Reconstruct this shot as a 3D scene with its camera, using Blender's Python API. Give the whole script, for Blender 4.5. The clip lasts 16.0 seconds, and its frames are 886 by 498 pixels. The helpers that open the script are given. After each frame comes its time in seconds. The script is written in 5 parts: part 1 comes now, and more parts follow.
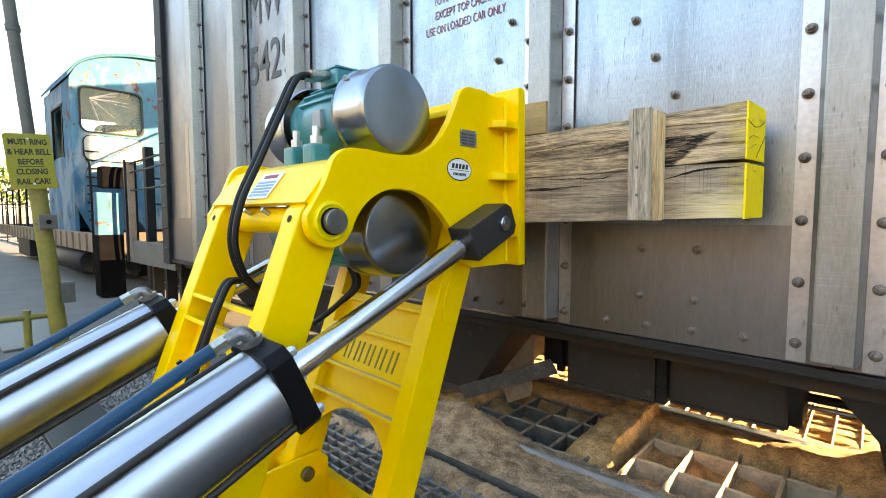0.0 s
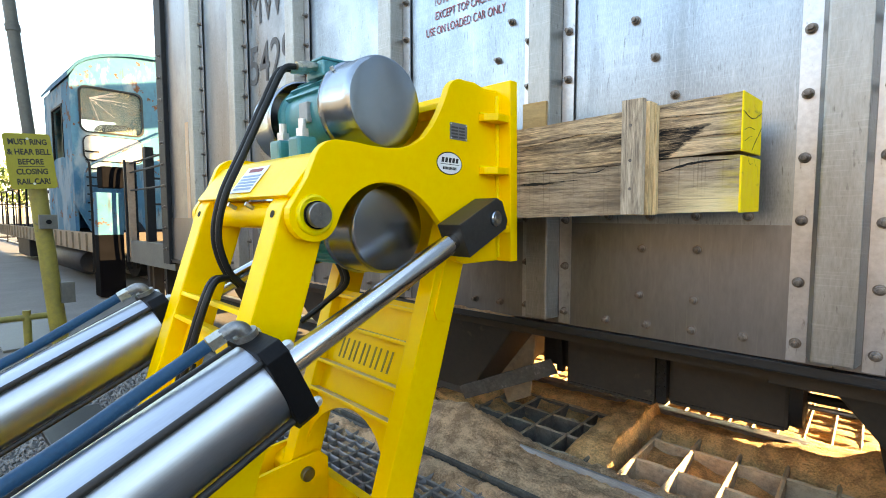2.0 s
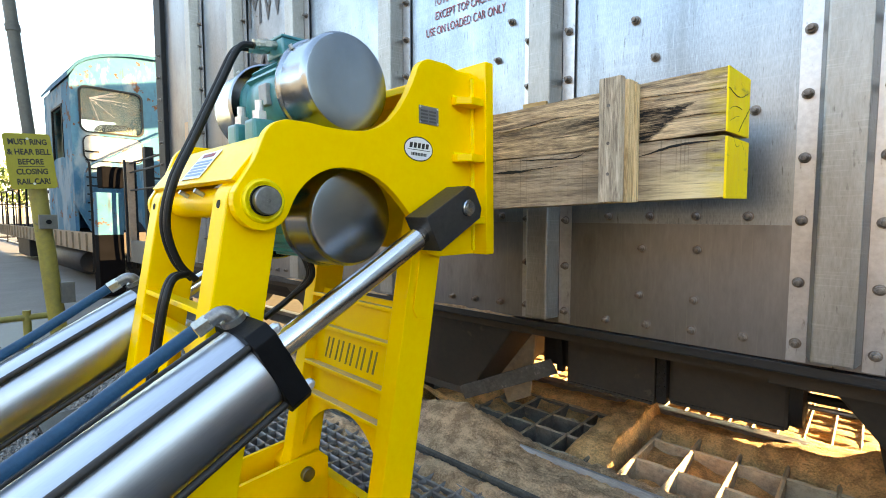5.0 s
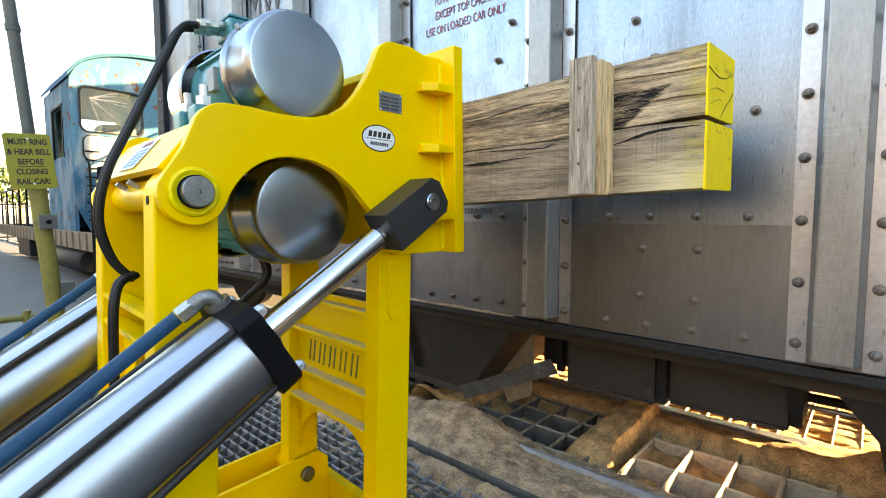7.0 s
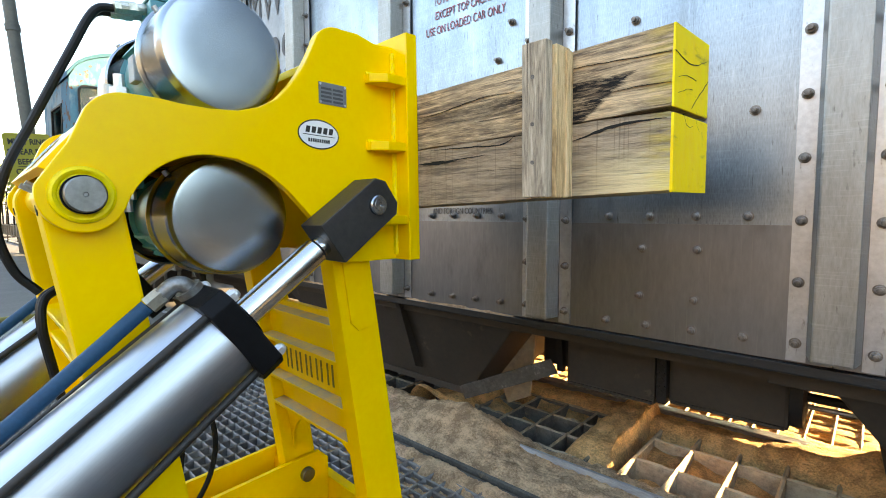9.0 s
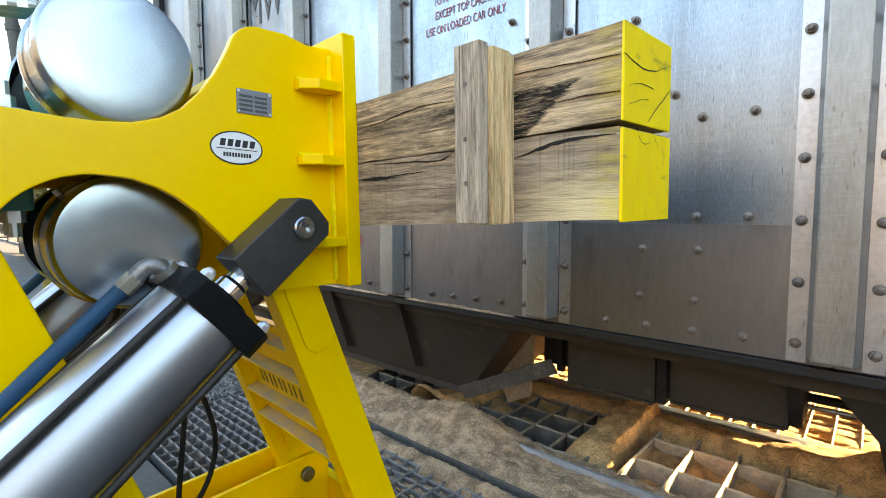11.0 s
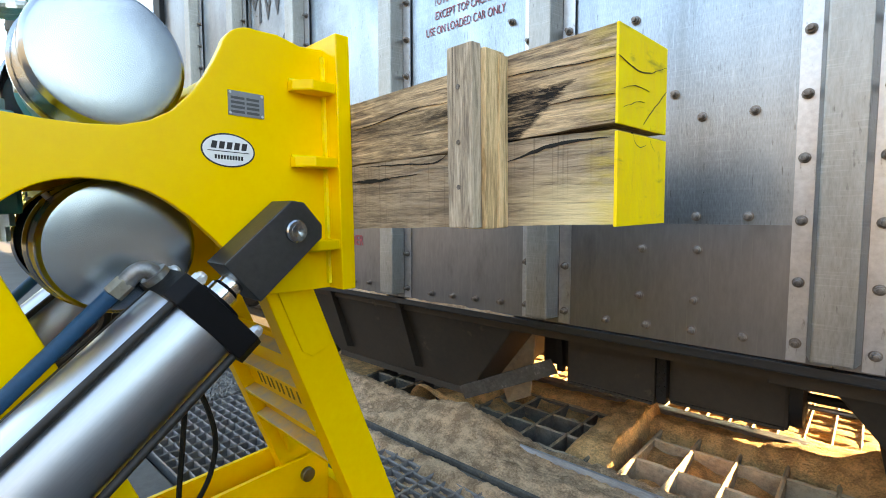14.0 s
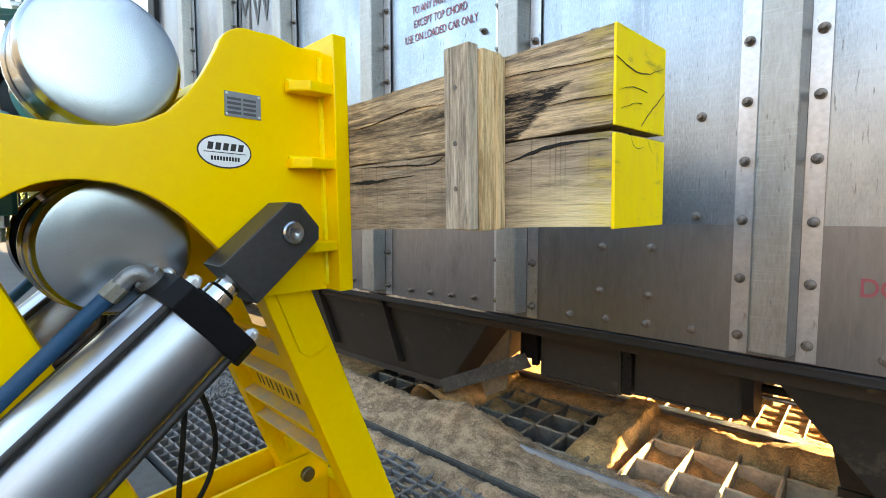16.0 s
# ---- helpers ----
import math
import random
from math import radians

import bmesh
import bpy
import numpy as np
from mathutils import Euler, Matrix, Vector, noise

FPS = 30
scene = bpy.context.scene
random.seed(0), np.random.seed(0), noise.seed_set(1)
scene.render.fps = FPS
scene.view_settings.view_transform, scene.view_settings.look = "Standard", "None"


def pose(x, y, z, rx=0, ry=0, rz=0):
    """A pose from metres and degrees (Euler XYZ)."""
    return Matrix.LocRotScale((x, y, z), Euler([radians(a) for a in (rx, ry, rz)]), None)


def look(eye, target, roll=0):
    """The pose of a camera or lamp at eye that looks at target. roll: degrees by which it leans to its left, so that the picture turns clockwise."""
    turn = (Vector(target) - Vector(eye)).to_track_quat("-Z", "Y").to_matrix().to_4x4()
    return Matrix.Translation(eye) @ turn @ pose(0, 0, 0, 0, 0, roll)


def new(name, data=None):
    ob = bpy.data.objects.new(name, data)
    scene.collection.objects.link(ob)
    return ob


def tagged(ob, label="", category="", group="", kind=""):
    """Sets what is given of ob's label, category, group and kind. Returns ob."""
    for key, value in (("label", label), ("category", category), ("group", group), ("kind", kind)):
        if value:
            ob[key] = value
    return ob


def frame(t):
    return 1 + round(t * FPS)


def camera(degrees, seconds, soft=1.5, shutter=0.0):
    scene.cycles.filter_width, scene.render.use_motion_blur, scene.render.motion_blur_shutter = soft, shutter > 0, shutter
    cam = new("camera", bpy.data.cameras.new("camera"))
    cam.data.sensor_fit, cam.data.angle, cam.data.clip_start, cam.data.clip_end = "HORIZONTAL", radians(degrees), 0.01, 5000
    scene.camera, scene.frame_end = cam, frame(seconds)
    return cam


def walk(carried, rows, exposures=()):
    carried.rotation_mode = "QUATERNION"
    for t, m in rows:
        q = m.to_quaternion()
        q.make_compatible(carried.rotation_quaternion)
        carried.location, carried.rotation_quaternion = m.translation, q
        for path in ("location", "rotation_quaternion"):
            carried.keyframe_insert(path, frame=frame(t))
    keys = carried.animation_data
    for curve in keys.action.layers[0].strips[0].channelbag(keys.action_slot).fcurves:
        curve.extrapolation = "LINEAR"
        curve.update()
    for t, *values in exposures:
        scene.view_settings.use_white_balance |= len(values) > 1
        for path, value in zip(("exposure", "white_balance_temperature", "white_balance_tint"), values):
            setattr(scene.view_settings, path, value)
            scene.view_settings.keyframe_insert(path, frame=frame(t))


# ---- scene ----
H = 1.03          # eye height above the gratings
cam = camera(85.37, 16.0, soft=0.95)
YAW, PITCH = radians(41.99), radians(-4.09)
EYE = Vector((0, 0, H))
AIM = EYE + Vector((-math.sin(YAW) * math.cos(PITCH), math.cos(YAW) * math.cos(PITCH), math.sin(PITCH)))
walk(cam, [(0, look(EYE, AIM)), (16, look(EYE, AIM))], exposures=((0, 3.73, 10700, 15), (16, 3.73, 10700, 15)))

# ---- light ----
SUN_AZ, SUN_EL = radians(55), radians(11.5)      # from +x towards +y
world = bpy.data.worlds.new("sky")
scene.world = world
world.use_nodes = True
wn = world.node_tree.nodes
sky = wn.new("ShaderNodeTexSky")
sky.sky_type = "NISHITA"
sky.sun_disc = False
sky.sun_elevation = SUN_EL
sky.sun_rotation = radians(90) - SUN_AZ
sky.dust_density = 0.6
sky.ozone_density = 3.2
wn["Background"].inputs[1].default_value = 0.15
world.node_tree.links.new(sky.outputs[0], wn["Background"].inputs[0])
sun = new("sun", bpy.data.lights.new("sun", "SUN"))
sun.data.energy, sun.data.angle, sun.data.color = 4.9, radians(0.5), (1, 0.80, 0.52)
SUN_DIR = Vector((math.cos(SUN_AZ) * math.cos(SUN_EL), math.sin(SUN_AZ) * math.cos(SUN_EL), math.sin(SUN_EL)))
sun.matrix_world = look(SUN_DIR * 30, (0, 0, 0))

# ---- materials ----


def mat(name, a, b=None, rough=0.6, metal=0.0, scale=6.0, fine=60.0, bump=0.15, stretch=(1, 1, 1), spots=None, spot_scale=4.0, spot_at=0.62, rough_var=0.12, coat=0.0, depth=0.01, edge=0.06, spec=0.5, con=0.14):
    """Two scales of noise between the colours a and b, an optional third colour in patches, and fine relief."""
    m = bpy.data.materials.new(name)
    m.use_nodes = True
    nt = m.node_tree
    N, L = nt.nodes, nt.links
    bsdf = N["Principled BSDF"]
    b = b or tuple(c * 0.7 for c in a)
    tc, mp = N.new("ShaderNodeTexCoord"), N.new("ShaderNodeMapping")
    mp.inputs["Scale"].default_value = stretch
    L.new(tc.outputs["Object"], mp.inputs[0])

    def tex(s, detail):
        n = N.new("ShaderNodeTexNoise")
        n.inputs["Scale"].default_value, n.inputs["Detail"].default_value = s, detail
        L.new(mp.outputs[0], n.inputs["Vector"])
        return n
    big, small = tex(scale, 6), tex(fine, 8)
    small.inputs["Roughness"].default_value = 0.66
    add = N.new("ShaderNodeMath")
    add.operation = "MULTIPLY_ADD"
    L.new(small.outputs[0], add.inputs[0])
    add.inputs[1].default_value = 0.5
    half = N.new("ShaderNodeMath")
    half.operation = "MULTIPLY"
    half.inputs[1].default_value = 0.5
    L.new(big.outputs[0], half.inputs[0])
    L.new(half.outputs[0], add.inputs[2])
    ramp = N.new("ShaderNodeValToRGB")
    ramp.color_ramp.elements[0].position, ramp.color_ramp.elements[1].position = 0.5 - con, 0.5 + con
    ramp.color_ramp.elements[0].color, ramp.color_ramp.elements[1].color = (*b, 1), (*a, 1)
    L.new(add.outputs[0], ramp.inputs[0])
    col = ramp.outputs[0]
    if spots:
        sp = tex(spot_scale, 9)
        sp.inputs["Roughness"].default_value = 0.68
        r2 = N.new("ShaderNodeValToRGB")
        r2.color_ramp.elements[0].position, r2.color_ramp.elements[1].position = spot_at, spot_at + edge
        L.new(sp.outputs[0], r2.inputs[0])
        mix = N.new("ShaderNodeMix")
        mix.data_type = "RGBA"
        L.new(r2.outputs[0], mix.inputs["Factor"])
        L.new(col, mix.inputs["A"])
        mix.inputs["B"].default_value = (*spots, 1)
        col = mix.outputs["Result"]
    L.new(col, bsdf.inputs["Base Color"])
    mr = N.new("ShaderNodeMapRange")
    mr.inputs["To Min"].default_value, mr.inputs["To Max"].default_value = max(0.03, rough - rough_var), min(1, rough + rough_var)
    L.new(add.outputs[0], mr.inputs[0])
    L.new(mr.outputs[0], bsdf.inputs["Roughness"])
    bsdf.inputs["Metallic"].default_value = metal
    bsdf.inputs["Specular IOR Level"].default_value = spec
    bsdf.inputs["Coat Weight"].default_value = coat
    bsdf.inputs["Coat Roughness"].default_value = 0.2
    if bump:
        bp = N.new("ShaderNodeBump")
        bp.inputs["Strength"].default_value, bp.inputs["Distance"].default_value = bump, depth
        L.new(add.outputs[0], bp.inputs["Height"])
        L.new(bp.outputs[0], bsdf.inputs["Normal"])
    return m


def overlay(m, color, stretch, lo, hi, strength, detail=8, coarse=0.62):
    """Lays streaks, scratches or patches of one colour over a material, by a stretched noise."""
    nt = m.node_tree
    N, L = nt.nodes, nt.links
    base = N["Principled BSDF"].inputs["Base Color"]
    under = base.links[0].from_socket
    tc, mp, nz, mr, mix = (N.new("ShaderNode" + k) for k in ("TexCoord", "Mapping", "TexNoise", "MapRange", "Mix"))
    mp.inputs["Scale"].default_value = stretch
    mp.inputs["Location"].default_value = (lo * 7, hi * 5, strength * 3)
    nz.inputs["Scale"].default_value, nz.inputs["Detail"].default_value, nz.inputs["Roughness"].default_value = 1, detail, coarse
    mr.inputs["From Min"].default_value, mr.inputs["From Max"].default_value, mr.inputs["To Max"].default_value = lo, hi, strength
    mix.data_type = "RGBA"
    mix.inputs["B"].default_value = (*color, 1)
    L.new(tc.outputs["Object"], mp.inputs[0])
    L.new(mp.outputs[0], nz.inputs["Vector"])
    L.new(nz.outputs[0], mr.inputs[0])
    L.new(mr.outputs[0], mix.inputs["Factor"])
    L.new(under, mix.inputs["A"])
    L.new(mix.outputs["Result"], base)
    return m


def dusted(m, name, color, strength):
    """A copy of a material with dust lying on the faces that look up."""
    m = m.copy()
    m.name = name
    N, L = m.node_tree.nodes, m.node_tree.links
    base = N["Principled BSDF"].inputs["Base Color"]
    under = base.links[0].from_socket
    geo, sep, mr, tc, nz, mu, mix = (N.new("ShaderNode" + k) for k in ("NewGeometry", "SeparateXYZ", "MapRange", "TexCoord", "TexNoise", "Math", "Mix"))
    nz.inputs["Scale"].default_value, nz.inputs["Detail"].default_value = 22, 6
    mr.inputs["From Min"].default_value, mr.inputs["From Max"].default_value, mr.inputs["To Max"].default_value = 0.35, 0.8, strength * 1.6
    mu.operation = "MULTIPLY"
    mu.use_clamp = True
    mix.data_type = "RGBA"
    mix.inputs["B"].default_value = (*color, 1)
    L.new(geo.outputs["True Normal"], sep.inputs[0])
    L.new(sep.outputs["Z"], mr.inputs[0])
    L.new(tc.outputs["Object"], nz.inputs["Vector"])
    L.new(mr.outputs[0], mu.inputs[0])
    L.new(nz.outputs[0], mu.inputs[1])
    L.new(mu.outputs[0], mix.inputs["Factor"])
    L.new(under, mix.inputs["A"])
    L.new(mix.outputs["Result"], base)
    return m


YELLOW = mat("yellow_paint", (0.98, 0.60, 0.0), (0.94, 0.53, 0.0), 0.37, 0, 2.5, 45, 0.08, spec=0.3, spots=(0.66, 0.42, 0.015), spot_scale=6, spot_at=0.67, edge=0.12, depth=0.004)
# Yellow darkened to paint in the shade of the ladder plate's slots
SLOTMAT = mat("slot_shade_yellow", (0.28, 0.19, 0.02), (0.14, 0.10, 0.02), 0.7, 0, 20, 90, 0.3)
YELLOWDUST = dusted(YELLOW, "dusty_yellow_paint", (0.40, 0.37, 0.32), 0.9)
WELD = mat("yellow_weld", (0.92, 0.69, 0.0), (0.84, 0.58, 0.0), 0.5, 0, 30, 130, 0.5)
STEEL = mat("polished_steel", (0.345, 0.385, 0.42), (0.285, 0.315, 0.345), 0.24, 1, 7, 30, 0.0, rough_var=0.07, spots=(0.41, 0.415, 0.42), spot_scale=14, spot_at=0.66, edge=0.1)
BARREL = mat("honed_barrel_steel", (0.44, 0.465, 0.51), (0.38, 0.40, 0.44), 0.37, 1, 3, 40, 0.0, stretch=(8, 1, 8), rough_var=0.06)
CHROME = mat("chromed_rod", (0.6, 0.6, 0.6), (0.52, 0.52, 0.53), 0.18, 1, 4, 90, 0.02, rough_var=0.04, depth=0.002)
BLACK = mat("black_steel", (0.006, 0.006, 0.007), (0.003, 0.003, 0.0035), 0.55, 0.0, 14, 90, 0.12, rough_var=0.12, spec=0.12)
TIEROD = mat("dark_tie_rod_steel", (0.035, 0.031, 0.029), (0.018, 0.016, 0.015), 0.5, 0.2, 14, 90, 0.12, spec=0.3)
CLEVIS = mat("black_oxide_steel", (0.045, 0.043, 0.042), (0.022, 0.021, 0.021), 0.42, 0.3, 8, 70, 0.1, spots=(0.10, 0.085, 0.075), spot_at=0.66)
RUBBER = mat("black_rubber", (0.009, 0.009, 0.0095), (0.005, 0.005, 0.005), 0.5, 0, 20, 200, 0.1, spec=0.25)
BLUEHOSE = mat("blue_hose_rubber", (0.0006, 0.060, 0.125), (0.0005, 0.042, 0.09), 0.5, 0, 20, 180, 0.15, spec=0.25)
TEAL = mat("teal_enamel", (0.009, 0.25, 0.28), (0.006, 0.175, 0.20), 0.35, 0, 6, 60, 0.08, coat=0.2)
PINMAT = mat("dull_pin_steel", (0.27, 0.265, 0.26), (0.18, 0.175, 0.17), 0.38, 1, 20, 120, 0.1)
ZINC = mat("zinc_plated", (0.72, 0.73, 0.74), (0.55, 0.55, 0.55), 0.36, 0.7, 30, 200, 0.1)
BRASS = mat("plated_fitting", (0.58, 0.55, 0.46), (0.40, 0.37, 0.31), 0.32, 1, 40, 200, 0.15)
ALU = mat("weathered_aluminium", (0.265, 0.30, 0.335), (0.160, 0.182, 0.205), 0.31, 0.92, 0.9, 60, 0.10, con=0.10, stretch=(5, 1, 0.9), rough_var=0.12, depth=0.002)
overlay(ALU, (0.11, 0.115, 0.125), (7, 1, 0.7), 0.56, 0.74, 0.75)
overlay(ALU, (0.42, 0.47, 0.52), (2.2, 1, 1.4), 0.50, 0.68, 0.55, 9)
overlay(ALU, (0.10, 0.10, 0.105), (120, 1, 13), 0.625, 0.70, 0.85, 4)
overlay(ALU, (0.50, 0.55, 0.60), (9, 1, 210), 0.55, 0.78, 0.16, 5)
overlay(ALU, (0.48, 0.53, 0.58), (190, 1, 9), 0.57, 0.76, 0.28, 5)
ALULOW = mat("weathered_aluminium_skirt", (0.222, 0.217, 0.220), (0.165, 0.161, 0.164), 0.38, 0.9, 1.3, 26, 0.06, stretch=(3, 1, 0.7), spots=(0.25, 0.235, 0.215), spot_scale=2.2, spot_at=0.62, rough_var=0.08, depth=0.004, edge=0.2)
overlay(ALULOW, (0.30, 0.285, 0.265), (150, 1, 2.5), 0.60, 0.78, 0.5, 4)
overlay(ALULOW, (0.09, 0.085, 0.082), (9, 1, 3), 0.58, 0.75, 0.5)
RIBMAT = mat("dull_aluminium_rib", (0.36, 0.345, 0.33), (0.21, 0.20, 0.185), 0.44, 0.8, 4, 60, 0.15, con=0.17, stretch=(3, 3, 0.6), spots=(0.16, 0.15, 0.145), spot_scale=7, spot_at=0.64, depth=0.005)
FLANGE = mat("bright_aluminium_flange", (0.50, 0.51, 0.53), (0.34, 0.34, 0.36), 0.36, 0.9, 6, 60, 0.10, spots=(0.34, 0.31, 0.28), spot_scale=12, spot_at=0.68)
overlay(RIBMAT, (0.56, 0.55, 0.53), (8, 8, 190), 0.55, 0.75, 0.3, 5)
overlay(RIBMAT, (0.10, 0.09, 0.085), (60, 60, 14), 0.66, 0.74, 0.7, 4)
overlay(FLANGE, (0.16, 0.14, 0.125), (70, 70, 16), 0.63, 0.72, 0.75, 4)
BOLT = mat("rusty_bolt", (0.29, 0.245, 0.215), (0.075, 0.06, 0.053), 0.45, 0.65, 60, 300, 0.3)
DARK = mat("dark_underframe", (0.040, 0.030, 0.023), (0.019, 0.0145, 0.0115), 0.65, 0.1, 4, 40, 0.2, spots=(0.075, 0.058, 0.042), spot_scale=5, spot_at=0.62)
GREASE = mat("black_end_post", (0.014, 0.014, 0.016), (0.008, 0.008, 0.009), 0.6, 0, 6, 50, 0.2, spec=0.25)
ENDSHADE = mat("end_check_shade", (0.04, 0.03, 0.024), (0.018, 0.014, 0.012), 0.85, 0, 8, 60, 0.5, stretch=(1, 8, 8))
ENDPAINT = mat("yellow_end_paint", (1.0, 0.70, 0.0), (0.96, 0.58, 0.0), 0.55, 0, 5, 40, 0.5, spots=(0.50, 0.33, 0.01), spot_scale=13, spot_at=0.62, edge=0.05, stretch=(1, 1, 0.6))
overlay(ENDPAINT, (0.42, 0.24, 0.01), (3, 9, 40), 0.60, 0.70, 0.7)
# Near-black that paints the shade inside wood checks and steel holes
SPLITMAT = mat("gap_shade_black", (0.009, 0.007, 0.005), None, 0.9, 0, 20, 90, 0.3)
WHITE = mat("white_sticker", (0.8, 0.8, 0.79), (0.74, 0.74, 0.73), 0.4, 0, 8, 60, 0.0)
INK = mat("black_print", (0.015, 0.015, 0.016), None, 0.5, 0, 8, 60, 0.0)
INKGREY = mat("grey_print", (0.075, 0.075, 0.08), None, 0.6, 0, 12, 90, 0.0)
INKRED = mat("faded_red_print", (0.40, 0.075, 0.085), (0.26, 0.05, 0.06), 0.6, 0, 25, 150, 0.0)
INKBLUE = mat("blue_print", (0.26, 0.40, 0.58), None, 0.5, 0, 8, 60, 0.0)
NAMEPL = mat("etched_nameplate", (0.25, 0.26, 0.27), (0.2, 0.2, 0.21), 0.4, 0.8, 10, 90, 0.05)
SIGNY = mat("sign_yellow", (0.33, 0.285, 0.03), (0.27, 0.23, 0.025), 0.45, 0, 5, 40, 0.05, spots=(0.40, 0.36, 0.16), spot_at=0.66)
POSTY = mat("faded_yellow_post", (0.24, 0.195, 0.03), (0.15, 0.125, 0.03), 0.6, 0, 5, 40, 0.2, spots=(0.07, 0.065, 0.05), spot_scale=6, spot_at=0.62)
POSTG = mat("dull_grey_post", (0.10, 0.10, 0.085), (0.06, 0.06, 0.055), 0.6, 0, 5, 40, 0.2)
GREYBOX = mat("grey_conduit_box", (0.34, 0.36, 0.37), (0.25, 0.265, 0.27), 0.5, 0.2, 9, 60, 0.1)
DUSTY = mat("dusty_grating_steel", (0.46, 0.37, 0.27), (0.25, 0.20, 0.15), 0.75, 0.1, 9, 70, 0.5, con=0.09, spots=(0.52, 0.41, 0.28), spot_scale=7, spot_at=0.56, edge=0.15)
GALV = mat("galvanised_grating", (0.26, 0.26, 0.27), (0.15, 0.15, 0.155), 0.55, 0.4, 14, 90, 0.3, spots=(0.28, 0.23, 0.17), spot_scale=9, spot_at=0.58)
RAIL = mat("worn_rail_steel", (0.42, 0.42, 0.43), (0.22, 0.21, 0.21), 0.35, 0.9, 9, 80, 0.15, stretch=(0.6, 3, 3), spots=(0.22, 0.17, 0.12), spot_scale=7, spot_at=0.58)
SAND = mat("tan_sand", (0.90, 0.53, 0.24), (0.46, 0.25, 0.105), 0.95, 0, 15, 110, 1.0, con=0.075, spots=(0.50, 0.33, 0.18), spot_scale=3.5, spot_at=0.60, edge=0.2, depth=0.03)
CAKED = mat("caked_sand", (0.68, 0.435, 0.265), (0.31, 0.185, 0.105), 0.95, 0, 16, 110, 1.0, con=0.075, spots=(0.54, 0.375, 0.24), spot_scale=5, spot_at=0.57, edge=0.2, depth=0.03)
CAST = mat("cast_fitting", (0.29, 0.285, 0.28), (0.17, 0.165, 0.16), 0.42, 0.85, 30, 160, 0.3)
SILLMAT = mat("black_sill_steel", (0.030, 0.031, 0.034), (0.014, 0.014, 0.016), 0.36, 0.3, 6, 60, 0.2, stretch=(1, 4, 4), spots=(0.30, 0.27, 0.24), spot_scale=11, spot_at=0.68, edge=0.03)
CONC = mat("dusty_concrete", (0.115, 0.11, 0.102), (0.070, 0.067, 0.062), 0.9, 0, 2.2, 30, 0.35, spots=(0.09, 0.086, 0.08), spot_scale=1.6, spot_at=0.58, edge=0.15)
STONE = mat("grey_gravel", (0.30, 0.29, 0.275), (0.13, 0.126, 0.12), 0.85, 0, 18, 120, 0.4)
LOCO = mat("peeling_blue_enamel", (0.032, 0.125, 0.185), (0.022, 0.09, 0.14), 0.75, 0, 1.6, 12, 0.15, spots=(0.085, 0.034, 0.016), spot_scale=4.5, spot_at=0.585, edge=0.02, spec=0.12)
overlay(LOCO, (0.17, 0.215, 0.235), (2.2, 2.2, 1.0), 0.49, 0.58, 0.7)
overlay(LOCO, (0.045, 0.04, 0.035), (14, 14, 3), 0.62, 0.70, 0.6)
LOCOROOF = mat("faded_blue_roof", (0.020, 0.082, 0.125), (0.013, 0.055, 0.09), 0.75, 0, 1.6, 12, 0.15, spots=(0.10, 0.042, 0.018), spot_scale=4.2, spot_at=0.62, edge=0.02, spec=0.12)
# Faded rusty paint, whitened to paint in the sunlight on the hood panel
SUNPALE = mat("faded_sunlit_paint", (0.30, 0.31, 0.30), (0.22, 0.23, 0.225), 0.8, 0, 2, 14, 0.15, spec=0.12, spots=(0.16, 0.08, 0.04), spot_scale=5, spot_at=0.66, edge=0.03)
WALKRUST = mat("rusty_deck_edge", (0.27, 0.19, 0.12), (0.14, 0.10, 0.07), 0.75, 0.1, 4, 40, 0.3)
POSTBROWN = mat("brown_ladder_post", (0.36, 0.235, 0.16), (0.24, 0.155, 0.105), 0.7, 0, 5, 40, 0.2)
STRIP = mat("peach_reflector_tape", (0.52, 0.34, 0.22), (0.40, 0.25, 0.16), 0.5, 0, 5, 60, 0.1, spots=(0.55, 0.44, 0.36), spot_scale=9, spot_at=0.58)
PLYWOOD = mat("brown_plywood", (0.50, 0.29, 0.11), (0.36, 0.20, 0.075), 0.75, 0, 6, 50, 0.3, stretch=(2, 9, 9))
PLASTIC = mat("cloudy_plastic_flap", (0.11, 0.10, 0.09), (0.05, 0.045, 0.04), 0.25, 0, 8, 60, 0.2)
LEAF = mat("leaf_green", (0.10, 0.15, 0.03), (0.05, 0.09, 0.02), 0.7, 0, 4, 30, 0.1)
ANGLE = mat("bright_angle_steel", (0.50, 0.53, 0.57), (0.26, 0.27, 0.29), 0.4, 0.3, 9, 70, 0.2, stretch=(0.6, 3, 3), spots=(0.40, 0.31, 0.22), spot_scale=8, spot_at=0.62)
DARKBAR = mat("dark_grating_steel", (0.15, 0.135, 0.12), (0.075, 0.068, 0.06), 0.75, 0.1, 9, 70, 0.5, con=0.09, spots=(0.40, 0.29, 0.18), spot_scale=7, spot_at=0.60, edge=0.1)
DARKDUST = dusted(DARKBAR, "dark_grating_steel_with_dust", (0.42, 0.32, 0.22), 1.0)
PALEDUST = dusted(DUSTY, "grating_steel_with_dust", (0.60, 0.45, 0.29), 0.9)
GALVDUST = dusted(GALV, "galvanised_grating_with_dust", (0.36, 0.32, 0.27), 0.8)
NEARBLACK = mat("near_black_steel", (0.004, 0.004, 0.005), (0.002, 0.002, 0.0025), 0.85, 0, 6, 50, 0.2, spec=0.02)
BARK = mat("bark", (0.12, 0.09, 0.06), None, 0.9, 0, 9, 60, 0.5)


